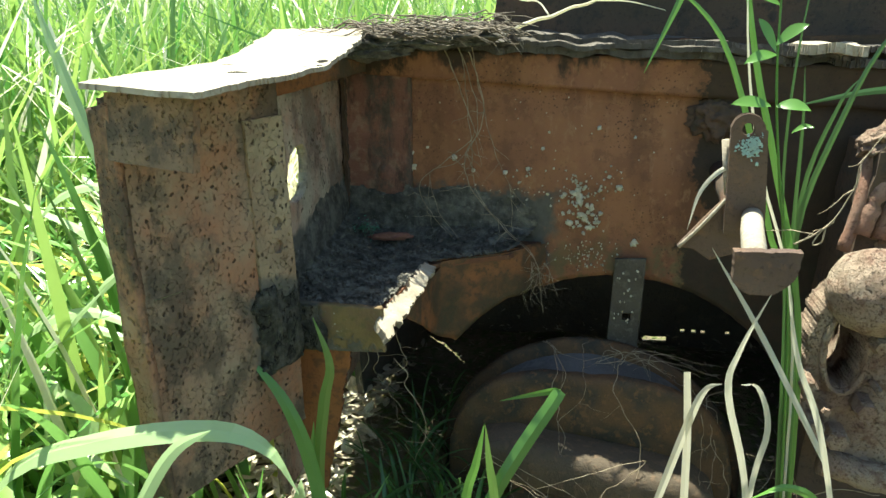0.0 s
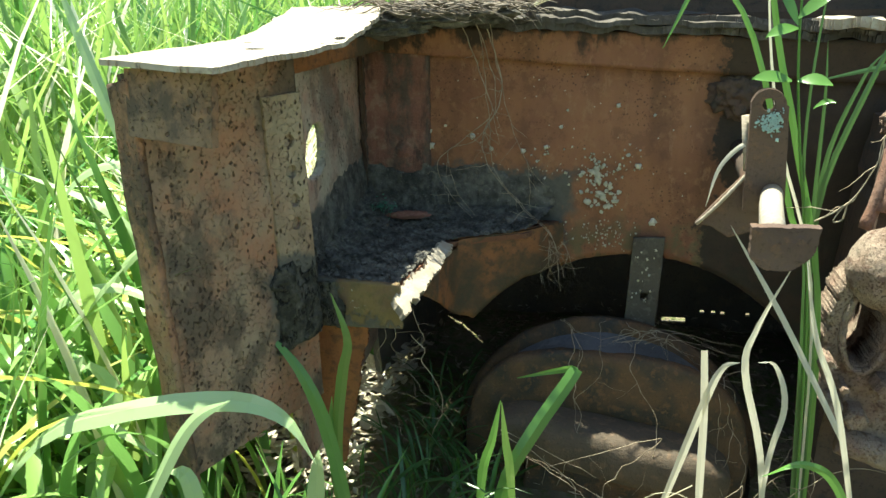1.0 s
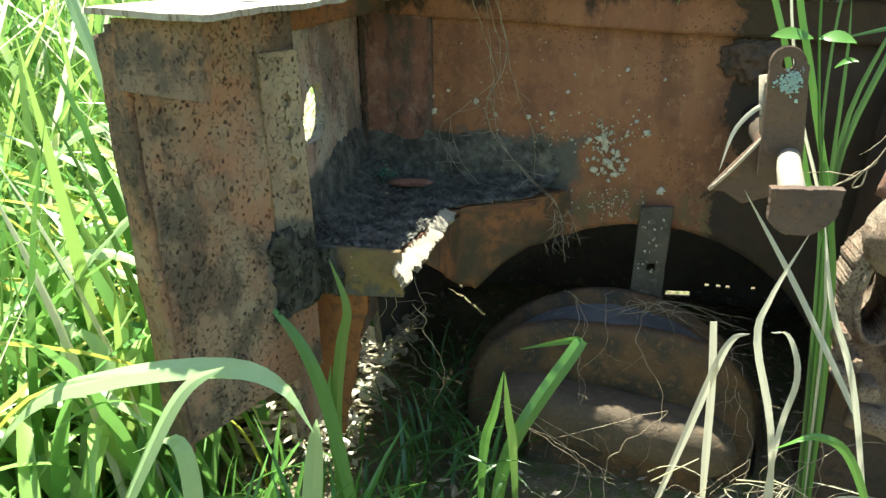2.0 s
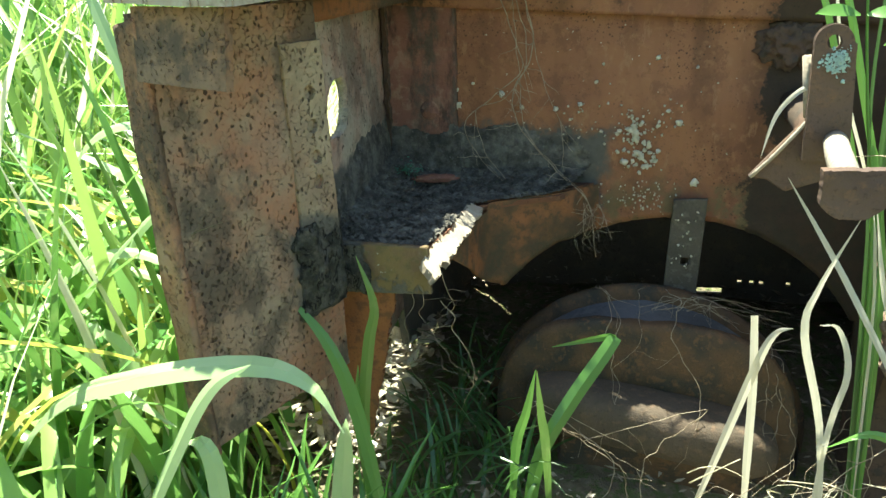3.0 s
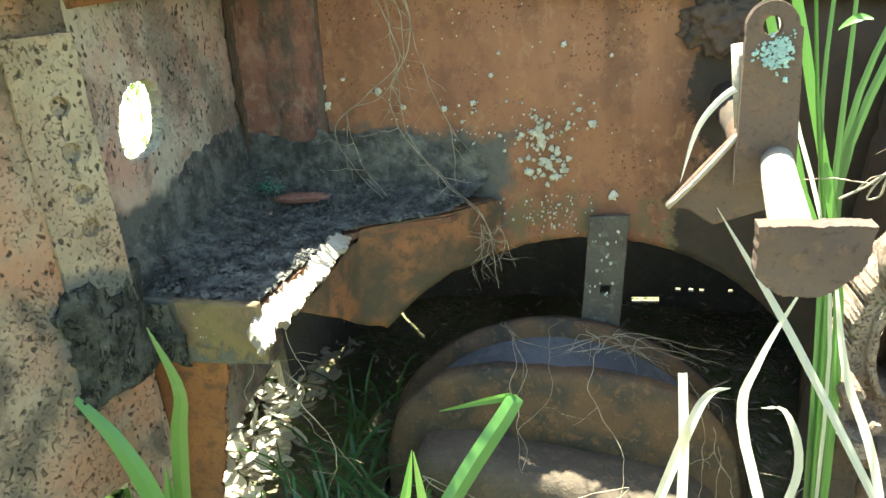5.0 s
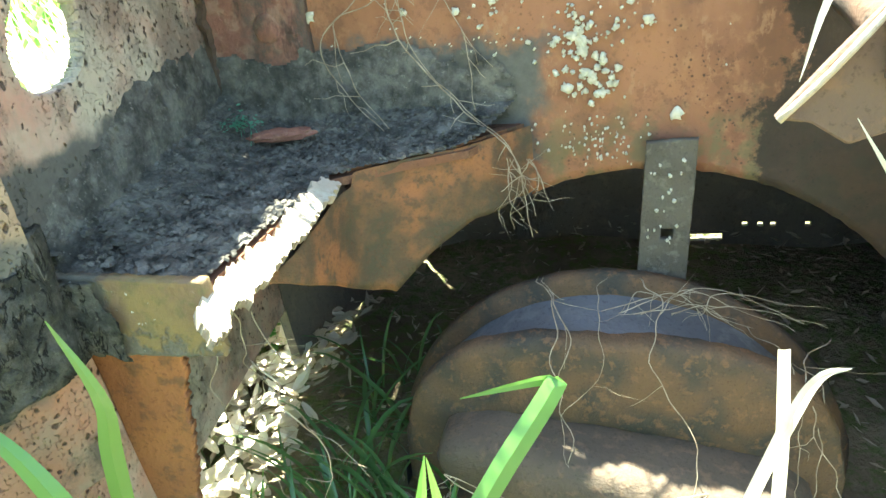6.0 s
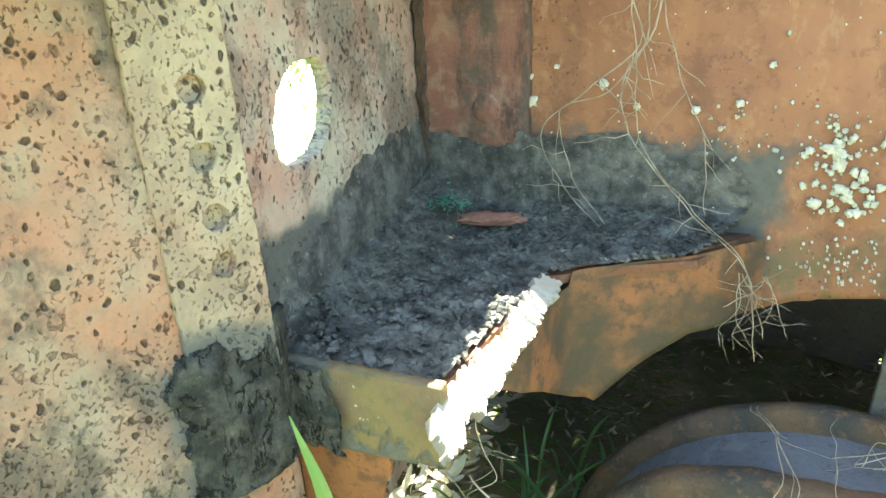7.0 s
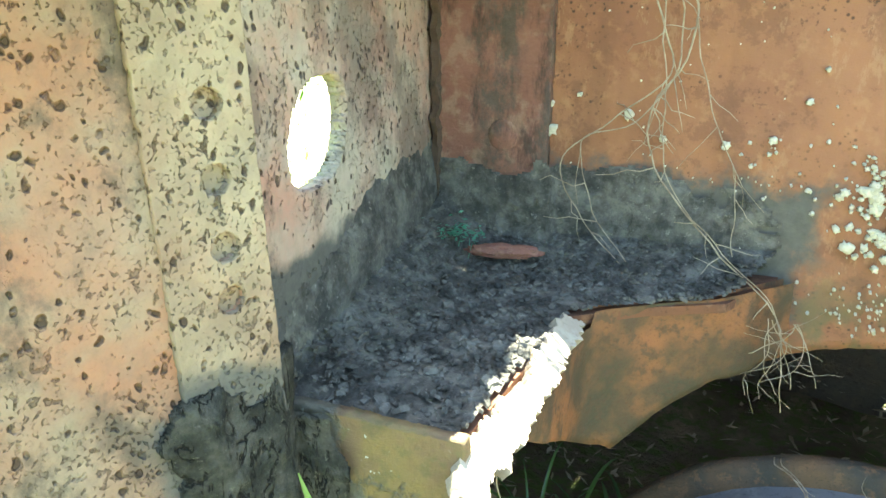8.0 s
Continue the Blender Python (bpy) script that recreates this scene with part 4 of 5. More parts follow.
def crust(bm, rnd, x, z, r, y=1.672, n=14):
    """One raised lichen rosette on a wall facing -y."""
    a0 = rnd.uniform(0, 6)
    rim, mid = [], []
    for i in range(n):
        a = a0 + 2 * math.pi * i / n
        q = r * (0.55 + 0.6 * rnd.random())
        rim.append(bm.verts.new((x + math.cos(a) * q, y + 0.004, z + math.sin(a) * q)))
        mid.append(bm.verts.new((x + math.cos(a) * q * 0.82, y - 0.001 - 0.0015 * rnd.random(), z + math.sin(a) * q * 0.82)))
    c = bm.verts.new((x, y - 0.0008, z))
    for i in range(n):
        j = (i + 1) % n
        bm.faces.new([rim[i], mid[i], mid[j], rim[j]])
        bm.faces.new([mid[i], c, mid[j]])


def lichens():
    rnd = random.Random(8)
    bm = bmesh.new()
    for x, z, r in ((0.48, 0.521, 0.011), (-0.07, 0.70, 0.011), (-0.072, 0.735, 0.007), (0.037, 0.724, 0.008), (0.387, 0.801, 0.007), (0.085, 0.695, 0.006), (0.165, 0.69, 0.007), (0.22, 0.70, 0.006), (0.255, 0.75, 0.006), (-0.03, 0.75, 0.004), (0.47, 0.78, 0.004), (0.44, 0.66, 0.008), (0.415, 0.685, 0.006), (0.27, 0.79, 0.004)):
        crust(bm, rnd, x, z, r)
    for _ in range(95):
        t = rnd.random()
        x = 0.335 + 0.032 * t + rnd.gauss(0, 0.020)
        z = 0.665 - 0.105 * t + rnd.gauss(0, 0.014)
        crust(bm, rnd, x, z, rnd.uniform(0.0020, 0.0072) * (1.5 if rnd.random() < 0.15 else 0.9), n=17)
    for _ in range(70):
        crust(bm, rnd, rnd.uniform(0.18, 0.45), 0.685 + rnd.gauss(0, 0.018) - 0.05 * rnd.random(), rnd.uniform(0.001, 0.0038), n=9)
    for _ in range(90):
        crust(bm, rnd, 0.38 + rnd.gauss(0, 0.04), 0.485 + rnd.gauss(0, 0.022), rnd.uniform(0.0008, 0.0028), n=8)
    for _ in range(60):
        crust(bm, rnd, rnd.uniform(-0.04, 0.55), rnd.uniform(0.55, 0.9), rnd.uniform(0.0007, 0.002), n=8)
    ob = part("lichen", bm, M_LICHEN, wreck, "pale grey-green lichen rosettes on the orange wall", True)
    ob["kind"] = "stuff"
    bm = bmesh.new()
    for _ in range(22):
        crust(bm, rnd, rnd.uniform(0.440, 0.505), rnd.uniform(0.32, 0.48), rnd.uniform(0.001, 0.0035), 1.640, 10)
    ob = part("strap_lichen", bm, M_LICHEN, wreck, smooth=True)
    ob["kind"] = "stuff"
    bm = bmesh.new()
    for _ in range(190):
        x, z = 0.634 + rnd.gauss(0, 0.010), 0.842 + rnd.gauss(0, 0.010)
        if 0.605 < x < 0.651:
            crust(bm, rnd, x, z, rnd.uniform(0.0008, 0.0035), 1.1965, 9)
    ob = part("lever_lichen", bm, M_PALE, wreck, "pale turquoise lichen on the lever", True)
    ob["kind"] = "stuff"


M_PALE = rust_material("pale_lichen", (0.50, 0.66, 0.60), (0.42, 0.58, 0.55), (0.55, 0.66, 0.58), 3)
lichens()

M_RISER = rust_material("riser_rust", (0.24, 0.13, 0.09), (0.30, 0.19, 0.14), (0.12, 0.065, 0.045), 2.5)

# ---- casting ----
cast = tagged(new("engine_casting"), "pitted rusty cast-iron manifold with an open port", "engine part")
bm = bmesh.new()
lumps(bm, (0.878, 1.262, 0.578), (0.082, 0.075, 0.078), seed=2, rough=0.05)
part("elbow", bm, M_CAST, cast, "rounded pitted cast elbow", smooth=True)


def oval_ring(cx, cy, cz, rx, rz, w, depth, n=40):
    """A flat oval ring facing -y, with rounded lips."""
    bm = bmesh.new()
    prof = ((0.0, 1.0), (0.0, 0.05), (0.12, 0.0), (0.88, 0.0), (1.0, 0.05), (1.0, 0.5))
    rings = []
    for i in range(n):
        a = 2 * math.pi * i / n
        ring = []
        for t, d in prof:
            k = w * t * (1 + 0.12 * noise.noise((math.cos(a) * 2, math.sin(a) * 2, t)))
            ring.append(bm.verts.new((cx + math.cos(a) * (rx + k), cy + d * depth, cz + math.sin(a) * (rz + k))))
        rings.append(ring)
    for i in range(n):
        q, r = rings[i], rings[(i + 1) % n]
        for j in range(len(prof) - 1):
            bm.faces.new([q[j], r[j], r[j + 1], q[j + 1]])
    return bm


CAST_LINE = [(0.80, 0.53), (0.787, 0.47), (0.788, 0.39), (0.79, 0.315), (0.826, 0.256), (0.873, 0.228), (0.93, 0.212), (1.03, 0.21), (1.08, 0.32), (1.06, 0.50), (0.98, 0.60), (0.86, 0.60)]


def cast_gap(u, v):
    """Outside the flange's outline, or in its open port."""
    x, z = 0.77 + 0.33 * u, 0.19 + 0.43 * v
    w = 0.005 * noise.noise((x * 40, z * 40, 0)) + 0.003 * noise.noise((x * 110, z * 110, 3))
    port = ((x - 0.850 + w) / 0.031) ** 2 + ((z - 0.455 + w) / (0.079 if z < 0.455 else 0.095)) ** 2 < 1
    return port or not inside(x + w, z + w, CAST_LINE)


bm = slab([(0.77, 1.278, 0.19), (1.10, 1.278, 0.19), (1.10, 1.288, 0.62), (0.77, 1.288, 0.62)], 0.085, (110, 144), 0.010, 13, holes=[cast_gap])
rough_up(bm, 0.0025, 70, 3.0)
part("port_flange", bm, M_CAST, cast, "pitted flange with an oval open port", smooth=True)
bm = oval_ring(0.850, 1.272, 0.452, 0.031, 0.080, 0.012, 0.17)
rough_up(bm, 0.003, 50)
part("port_lip", bm, M_CAST, cast, smooth=True)
b = rod(curve_through([(0.835, 1.274, 0.225), (0.875, 1.268, 0.215), (0.94, 1.266, 0.20), (1.05, 1.27, 0.20)], 24), 0.028, 14)
rough_up(b, 0.004, 40)
part("lower_rib", b, M_CAST, cast, smooth=True)
for x, z, r in ((0.787, 0.392, 0.017), (0.807, 0.308, 0.020), (0.850, 0.284, 0.023), (0.889, 0.350, 0.022), (0.896, 0.480, 0.017), (0.822, 0.345, 0.009), (0.905, 0.392, 0.008)):
    b = lathe([(0.0, -0.03), (r * 0.75, -0.03), (r * 0.95, -0.022), (r, 0.0), (r, 0.02)], (x, 1.268, z), steps=6)
    rough_up(b, 0.004, 40, x)
    part("nut", b, M_CAST, cast)
for k, (a, b, r) in enumerate((((0.863, 1.42, 0.603), (0.907, 1.475, 0.789), 0.012), ((0.89, 1.42, 0.636), (0.939, 1.486, 0.811), 0.017), ((0.939, 1.431, 0.625), (0.994, 1.507, 0.843), 0.030))):
    b = rod(curve_through([a, ((a[0] + b[0]) / 2, a[1] + 0.015, (a[2] + b[2]) / 2), b], 10), r, 12)
    rough_up(b, 0.003, 40, k)
    part("riser", b, M_RISER, cast, smooth=True)
bm = bmesh.new()
lumps(bm, (0.929, 1.475, 0.816), (0.055, 0.045, 0.028), seed=7, rough=0.3, turn=Matrix.Rotation(radians(-28), 3, "Y"))
part("cap", bm, M_CAST, cast, smooth=True)
bm = bmesh.new()
lumps(bm, (0.945, 1.464, 0.625), (0.05, 0.04, 0.05), seed=9, rough=0.35)
part("collar", bm, M_CAST, cast, smooth=True)
part("block", slab([(0.83, 1.43, GROUND - 0.05), (1.55, 1.40, GROUND - 0.05), (1.55, 1.42, 0.85), (0.90, 1.44, 0.80)], 0.22, (30, 40), 0.03, 5, edge=0.01), M_DARKRUST, cast, "dark rusted engine block")

# ---- foliage ----
VIEW = Vector((0.41, 0.0, 1.03))


def blade(points, width, material=None, label="green grass blade leaning beside the wreck", twist=0.15, n=18, tip=0.05, base=0.55, flat=False):
    pts = curve_through(points, n)
    mid = pts[n // 2]
    d = (pts[-1] - pts[0]).normalized()
    side = d.cross((VIEW - mid).normalized())
    if flat:
        side = d.cross(Vector((0.15, -0.35, 1.0)))
    side = (Matrix.Rotation(twist, 3, d) @ side).normalized()
    bm = bmesh.new()
    blade_into(bm, pts, width, side, 0.22, tip, base)
    return tagged(part("grass_blade", bm, material or M_BLADE), label, "grass blade", "grass blades by the wreck")


# Blade green paled to paint in sun glare; no shinier than the other leaves.
M_SUNLIT = leaf_material("sunlit_blade", (0.40, 0.55, 0.26), (0.46, 0.60, 0.32), (0.50, 0.60, 0.34), 0.35)
STRAW = "pale dry bent grass blade in front of the wheel"
G = GROUND
# in front of the side plate
blade([(-0.62, 0.66, 0.18), (-0.43, 0.68, 0.425), (-0.27, 0.68, 0.505), (-0.09, 0.685, 0.545), (-0.01, 0.69, 0.525), (0.03, 0.69, 0.46)], 0.034, M_SUNLIT, flat=True)
blade([(-0.30, 0.60, 0.20), (-0.19, 0.64, 0.42), (-0.13, 0.66, 0.52), (-0.07, 0.665, 0.56)], 0.026, M_SUNLIT, flat=True)
blade([(-0.02, 0.95, G), (-0.09, 1.0, 0.23), (-0.14, 1.01, 0.39), (-0.215, 1.012, 0.49)], 0.026)
blade([(-0.11, 1.05, G), (-0.108, 1.05, 0.21), (-0.085, 1.05, 0.38), (-0.068, 1.05, 0.46), (-0.093, 1.05, 0.55)], 0.022, M_GRASS)
blade([(-0.10, 1.03, G), (-0.10, 1.03, 0.10), (-0.11, 1.03, 0.25), (-0.10, 1.03, 0.35)], 0.03, M_BLADE, twist=0.8)
blade([(-1.0, 0.93, 0.0), (-0.72, 0.95, 0.33), (-0.55, 0.95, 0.51), (-0.42, 0.95, 0.63)], 0.034, M_SUNLIT, flat=True)
blade([(-0.05, 0.78, G), (-0.03, 0.76, 0.2), (0.0, 0.74, 0.38), (0.02, 0.72, 0.46)], 0.03, M_SUNLIT, flat=True)
blade([(-0.62, 0.86, G), (-0.52, 0.87, 0.22), (-0.45, 0.88, 0.40), (-0.50, 0.87, 0.46), (-0.53, 0.86, 0.36)], 0.04, M_SUNLIT, flat=True)
blade([(-0.55, 1.3, G), (-0.62, 1.3, 0.55), (-0.72, 1.3, 0.92), (-0.78, 1.3, 1.15)], 0.03, M_SUNLIT, flat=True)
blade([(-0.62, 1.25, G), (-0.60, 1.25, 0.35), (-0.68, 1.25, 0.60), (-0.98, 1.25, 0.72)], 0.03, M_SUNLIT, flat=True)
blade([(-0.70, 1.1, G), (-0.62, 1.1, 0.30), (-0.60, 1.1, 0.50), (-0.48, 1.1, 0.60), (-0.36, 1.1, 0.50)], 0.03, M_SUNLIT, flat=True)
blade([(-0.16, 0.62, 0.10), (-0.15, 0.66, 0.30), (-0.17, 0.68, 0.42), (-0.24, 0.67, 0.40)], 0.026, M_SUNLIT, flat=True)
blade([(-0.75, 0.78, 0.05), (-0.60, 0.80, 0.30), (-0.45, 0.82, 0.38), (-0.33, 0.82, 0.33)], 0.03, M_SUNLIT, flat=True)
blade([(-0.85, 1.0, 0.1), (-0.70, 1.0, 0.45), (-0.52, 1.0, 0.55), (-0.36, 1.0, 0.50)], 0.03, M_SUNLIT, flat=True)
blade([(-0.95, 1.2, 0.2), (-0.80, 1.2, 0.62), (-0.62, 1.2, 0.74), (-0.42, 1.2, 0.66)], 0.032, M_SUNLIT, flat=True)
blade([(-1.0, 1.1, 0.1), (-0.85, 1.1, 0.40), (-0.65, 1.1, 0.47), (-0.40, 1.1, 0.42)], 0.03, M_SUNLIT, flat=True)
# in front of the wheel
blade([(0.17, 1.20, G), (0.195, 1.22, 0.06), (0.252, 1.265, 0.172), (0.324, 1.33, 0.276), (0.317, 1.34, 0.284), (0.205, 1.32, 0.261)], 0.032, base=0.8)
blade([(0.14, 1.19, G), (0.15, 1.2, 0.09), (0.172, 1.2, 0.18), (0.19, 1.2, 0.275)], 0.020)
blade([(0.22, 1.2, G), (0.21, 1.2, 0.10), (0.20, 1.2, 0.18), (0.192, 1.2, 0.272)], 0.018, M_GRASS)
blade([(0.604, 1.305, G), (0.598, 1.305, 0.06), (0.592, 1.305, 0.233), (0.581, 1.305, 0.373)], 0.016, M_STRAW, STRAW, tip=0.8)
blade([(0.50, 1.30, G), (0.541, 1.30, 0.06), (0.594, 1.30, 0.273), (0.619, 1.30, 0.341), (0.648, 1.30, 0.355)], 0.016, M_STRAW, STRAW)
blade([(0.70, 1.1, G), (0.668, 1.1, 0.25), (0.622, 1.1, 0.44), (0.632, 1.1, 0.52), (0.672, 1.1, 0.63)], 0.012, M_STRAW, STRAW)
blade([(0.88, 1.1, G), (0.78, 1.1, 0.35), (0.722, 1.1, 0.51), (0.69, 1.1, 0.65)], 0.010, M_STRAW, STRAW)
blade([(0.67, 1.1, G), (0.675, 1.1, 0.25), (0.69, 1.1, 0.38), (0.668, 1.1, 0.455), (0.64, 1.1, 0.46)], 0.010, M_STRAW, STRAW)
blade([(0.80, 1.15, 0.30), (0.69, 1.2, 0.50), (0.592, 1.215, 0.66)], 0.010, M_STRAW, "dry straw stem leaning on the bracket", base=1.0)
blade([(0.85, 1.0, 0.05), (0.76, 0.98, 0.30), (0.70, 0.97, 0.36), (0.64, 0.97, 0.33)], 0.014)
blade([(0.622, 1.235, 0.78), (0.60, 1.22, 0.80), (0.565, 1.22, 0.76), (0.548, 1.22, 0.69)], 0.008, M_STRAW, "dry curled straw blade behind the lever")
# tall stems behind the lever
TALL = "tall green grass blade growing behind the lever"
blade([(0.80, 1.27, G), (0.765, 1.26, 0.47), (0.685, 1.25, 0.80), (0.64, 1.25, 0.96), (0.60, 1.25, 1.15), (0.57, 1.25, 1.3)], 0.011, M_BLADE, TALL)
blade([(0.80, 1.28, G), (0.75, 1.27, 0.5), (0.69, 1.25, 0.68), (0.605, 1.25, 0.96), (0.53, 1.25, 1.07), (0.44, 1.25, 1.12)], 0.010, M_BLADE, TALL)
blade([(0.80, 1.28, G), (0.765, 1.27, 0.45), (0.735, 1.26, 0.68), (0.775, 1.25, 0.87), (0.83, 1.25, 1.01), (0.93, 1.25, 1.12)], 0.010, M_SHADED, TALL)
blade([(0.79, 1.29, G), (0.75, 1.28, 0.45), (0.735, 1.26, 0.74), (0.77, 1.25, 0.90), (0.80, 1.25, 0.95)], 0.008, M_SHADED, TALL)
blade([(0.79, 1.29, G), (0.75, 1.28, 0.45), (0.73, 1.26, 0.66), (0.72, 1.25, 0.87), (0.712, 1.25, 0.965)], 0.007, M_SHADED, TALL)
blade([(1.05, 1.25, 0.90), (0.92, 1.25, 0.925), (0.82, 1.25, 0.925), (0.70, 1.25, 0.90)], 0.013, M_SHADED, TALL)
blade([(0.58, 1.25, 1.25), (0.54, 1.25, 1.15), (0.51, 1.25, 1.07), (0.46, 1.25, 0.955)], 0.013, M_BLADE, TALL)
blade([(0.78, 1.27, G), (0.735, 1.26, 0.5), (0.70, 1.25, 0.78), (0.70, 1.25, 1.0), (0.72, 1.25, 1.2)], 0.005, M_SHADED, TALL, base=1.0)
blade([(0.79, 1.27, G), (0.75, 1.26, 0.5), (0.66, 1.24, 0.80), (0.62, 1.24, 1.0), (0.605, 1.24, 1.2)], 0.005, M_STRAW, TALL, base=1.0)


def leafy_stem():
    """A thin weed stem with small oval leaves."""
    stem = tagged(new("leafy_weed"), "thin green weed with small oval leaves behind the lever", "weed")
    part("stem", rod(curve_through([(0.79, 1.27, G), (0.74, 1.25, 0.5), (0.69, 1.23, 0.78), (0.665, 1.22, 0.95), (0.655, 1.22, 1.15)], 24), 0.003, 6, 0.5), M_BLADE, stem, smooth=True)
    for c, d, w in (((0.66, 1.215, 0.905), (-0.062, -0.01, 0.004), 0.022), ((0.668, 1.215, 0.905), (0.05, -0.01, -0.006), 0.022), ((0.66, 1.215, 0.985), (-0.05, -0.02, -0.012), 0.02), ((0.658, 1.215, 0.99), (-0.03, 0, 0.05), 0.018),
                    ((0.657, 1.215, 1.0), (0.045, 0, 0.03), 0.02), ((0.656, 1.215, 1.06), (-0.05, 0, 0.02), 0.02), ((0.656, 1.215, 1.07), (0.05, 0, 0.025), 0.02), ((0.70, 1.23, 0.86), (0.03, -0.01, 0.01), 0.010), ((0.72, 1.24, 0.66), (-0.01, 0, 0.05), 0.012)):
        bm = bmesh.new()
        c, d = Vector(c), Vector(d)
        pts = [c + d * (i / 8) + Vector((0, 0, 0.006 * math.sin(i / 8 * 3.1))) for i in range(9)]
        side = d.normalized().cross(Vector((0.1, -0.75, 0.65))).normalized()
        rows = []
        for i, p in enumerate(pts):
            k = w * math.sin(math.pi * min(1, (i + 0.2) / 8.2)) ** 0.8 / 2
            rows.append([bm.verts.new(p - side * k), bm.verts.new(p - Vector((0, 0, 0.002))), bm.verts.new(p + side * k)])
        for a, b in zip(rows, rows[1:]):
            bm.faces.new([a[0], a[1], b[1], b[0]])
            bm.faces.new([a[1], a[2], b[2], b[1]])
        part("leaf", bm, M_BLADE, stem, smooth=True)


leafy_stem()


def vine(points, radius, rnd, jitter=0.006, twigs=3, label="thin dry hanging root on the orange wall"):
    """A thin wandering root with a few side strands."""
    bm = bmesh.new()
    pts = curve_through(points, 40)
    pts = [p + Vector((noise.noise(p * 25), 0.5 * noise.noise(p * 25 + Vector((5, 5, 5))), 0.3 * noise.noise(p * 25 + Vector((9, 1, 3))))) * jitter for p in pts]
    rod(pts, radius, 5, 0.5, bm)
    for _ in range(twigs):
        i = rnd.randint(5, 36)
        a = pts[i]
        d = Vector((rnd.uniform(-1, 1), rnd.uniform(-0.2, 0.2), rnd.uniform(-1, 0.2))).normalized() * rnd.uniform(0.02, 0.09)
        q = [a + d * t + Vector((noise.noise(a * 40 + d * t * 60), 0, noise.noise(a * 50 + d * t * 60))) * 0.008 for t in (0, 0.25, 0.5, 0.75, 1)]
        q[0] = a
        rod(q, radius * 0.6, 4, 0.4, bm)
    return tagged(part("dry_root", bm, M_ROOT, smooth=True), label, "dry root", "hanging dry roots")


def root_material(name, a, b):
    k = Tree(name)
    c = k.mix(k.ramp(k.noise(40, 4), 0.35, 0.65), a, b)
    return k.done(c, 0.9)


M_ROOT = root_material("dry_root", (0.42, 0.35, 0.25), (0.25, 0.19, 0.13))
M_NEST = root_material("grey_root", (0.24, 0.20, 0.16), (0.13, 0.105, 0.08))
rv = random.Random(21)
vine([(0.02, 1.60, 1.03), (0.06, 1.645, 0.89), (0.09, 1.65, 0.79), (0.02, 1.65, 0.72), (-0.05, 1.65, 0.66), (-0.01, 1.64, 0.58), (0.05, 1.61, 0.53)], 0.0014, rv, twigs=7)
vine([(0.07, 1.60, 1.03), (0.10, 1.645, 0.93), (0.115, 1.65, 0.82), (0.07, 1.65, 0.74), (0.08, 1.65, 0.66), (0.16, 1.63, 0.57), (0.25, 1.60, 0.49), (0.265, 1.59, 0.42), (0.27, 1.59, 0.36)], 0.0016, rv, twigs=10)
vine([(0.05, 1.60, 1.03), (0.09, 1.645, 0.90), (0.10, 1.65, 0.80), (0.05, 1.65, 0.72), (-0.02, 1.65, 0.69), (0.0, 1.64, 0.60), (0.06, 1.61, 0.53)], 0.0013, rv, twigs=7)
vine([(0.09, 1.60, 1.03), (0.11, 1.645, 0.88), (0.14, 1.65, 0.76), (0.175, 1.65, 0.66), (0.19, 1.64, 0.55)], 0.0011, rv, twigs=6)
vine([(0.06, 1.60, 1.03), (0.075, 1.645, 0.90), (0.085, 1.65, 0.75), (0.10, 1.65, 0.64), (0.19, 1.62, 0.55), (0.245, 1.60, 0.50), (0.28, 1.585, 0.40)], 0.0011, rv, twigs=9)
for _ in range(6):
    x = 0.25 + rv.uniform(-0.02, 0.03)
    vine([(x, 1.59, 0.49), (x + rv.uniform(-0.02, 0.02), 1.58, 0.45), (x + rv.uniform(-0.03, 0.03), 1.58, 0.41 - rv.uniform(0, 0.05))], 0.0008, rv, 0.02, 2)


vine([(0.718, 1.200, 0.678), (0.746, 1.200, 0.693), (0.764, 1.200, 0.707), (0.761, 1.200, 0.684), (0.746, 1.200, 0.679), (0.769, 1.200, 0.717), (0.789, 1.200, 0.760), (0.800, 1.200, 0.807), (0.821, 1.200, 0.852), (0.851, 1.200, 0.883)], 0.0016, rv, 0.006, 6, "wiry dry root with a curl hanging beside the casting")


def straw_tangle():
    """Thin broken straw lying every way in front of the wheel."""
    rnd = random.Random(83)
    bm = bmesh.new()
    for _ in range(70):
        c = Vector((rnd.uniform(0.50, 0.92), rnd.uniform(1.05, 1.31), GROUND + rnd.uniform(0.01, 0.16)))
        a = rnd.uniform(0, 6.28)
        d = Vector((math.cos(a), 0.5 * math.sin(a), rnd.uniform(-0.4, 1.0))).normalized() * rnd.uniform(0.05, 0.17)
        bend = Vector((rnd.gauss(0, 0.02), rnd.gauss(0, 0.01), rnd.gauss(0, 0.02)))
        pts = [c + d * (t - 0.5) + bend * (1 - (2 * t - 1) ** 2) for t in (0, 0.2, 0.4, 0.6, 0.8, 1)]
        if min(p.z for p in pts) < GROUND - 0.02 or max(p.y for p in pts) > 1.34:
            continue
        if rnd.random() < 0.45:
            blade_into(bm, pts, rnd.uniform(0.003, 0.008), Vector((-d.y, d.x, 0.2)), 0.3)
        else:
            rod(pts, rnd.uniform(0.0006, 0.0016), 5, 0.6, bm)
    return tagged(part("straw_tangle", bm, M_STRAW, smooth=True), "tangle of thin pale broken straw before the wheel", "straw", kind="stuff")


straw_tangle()


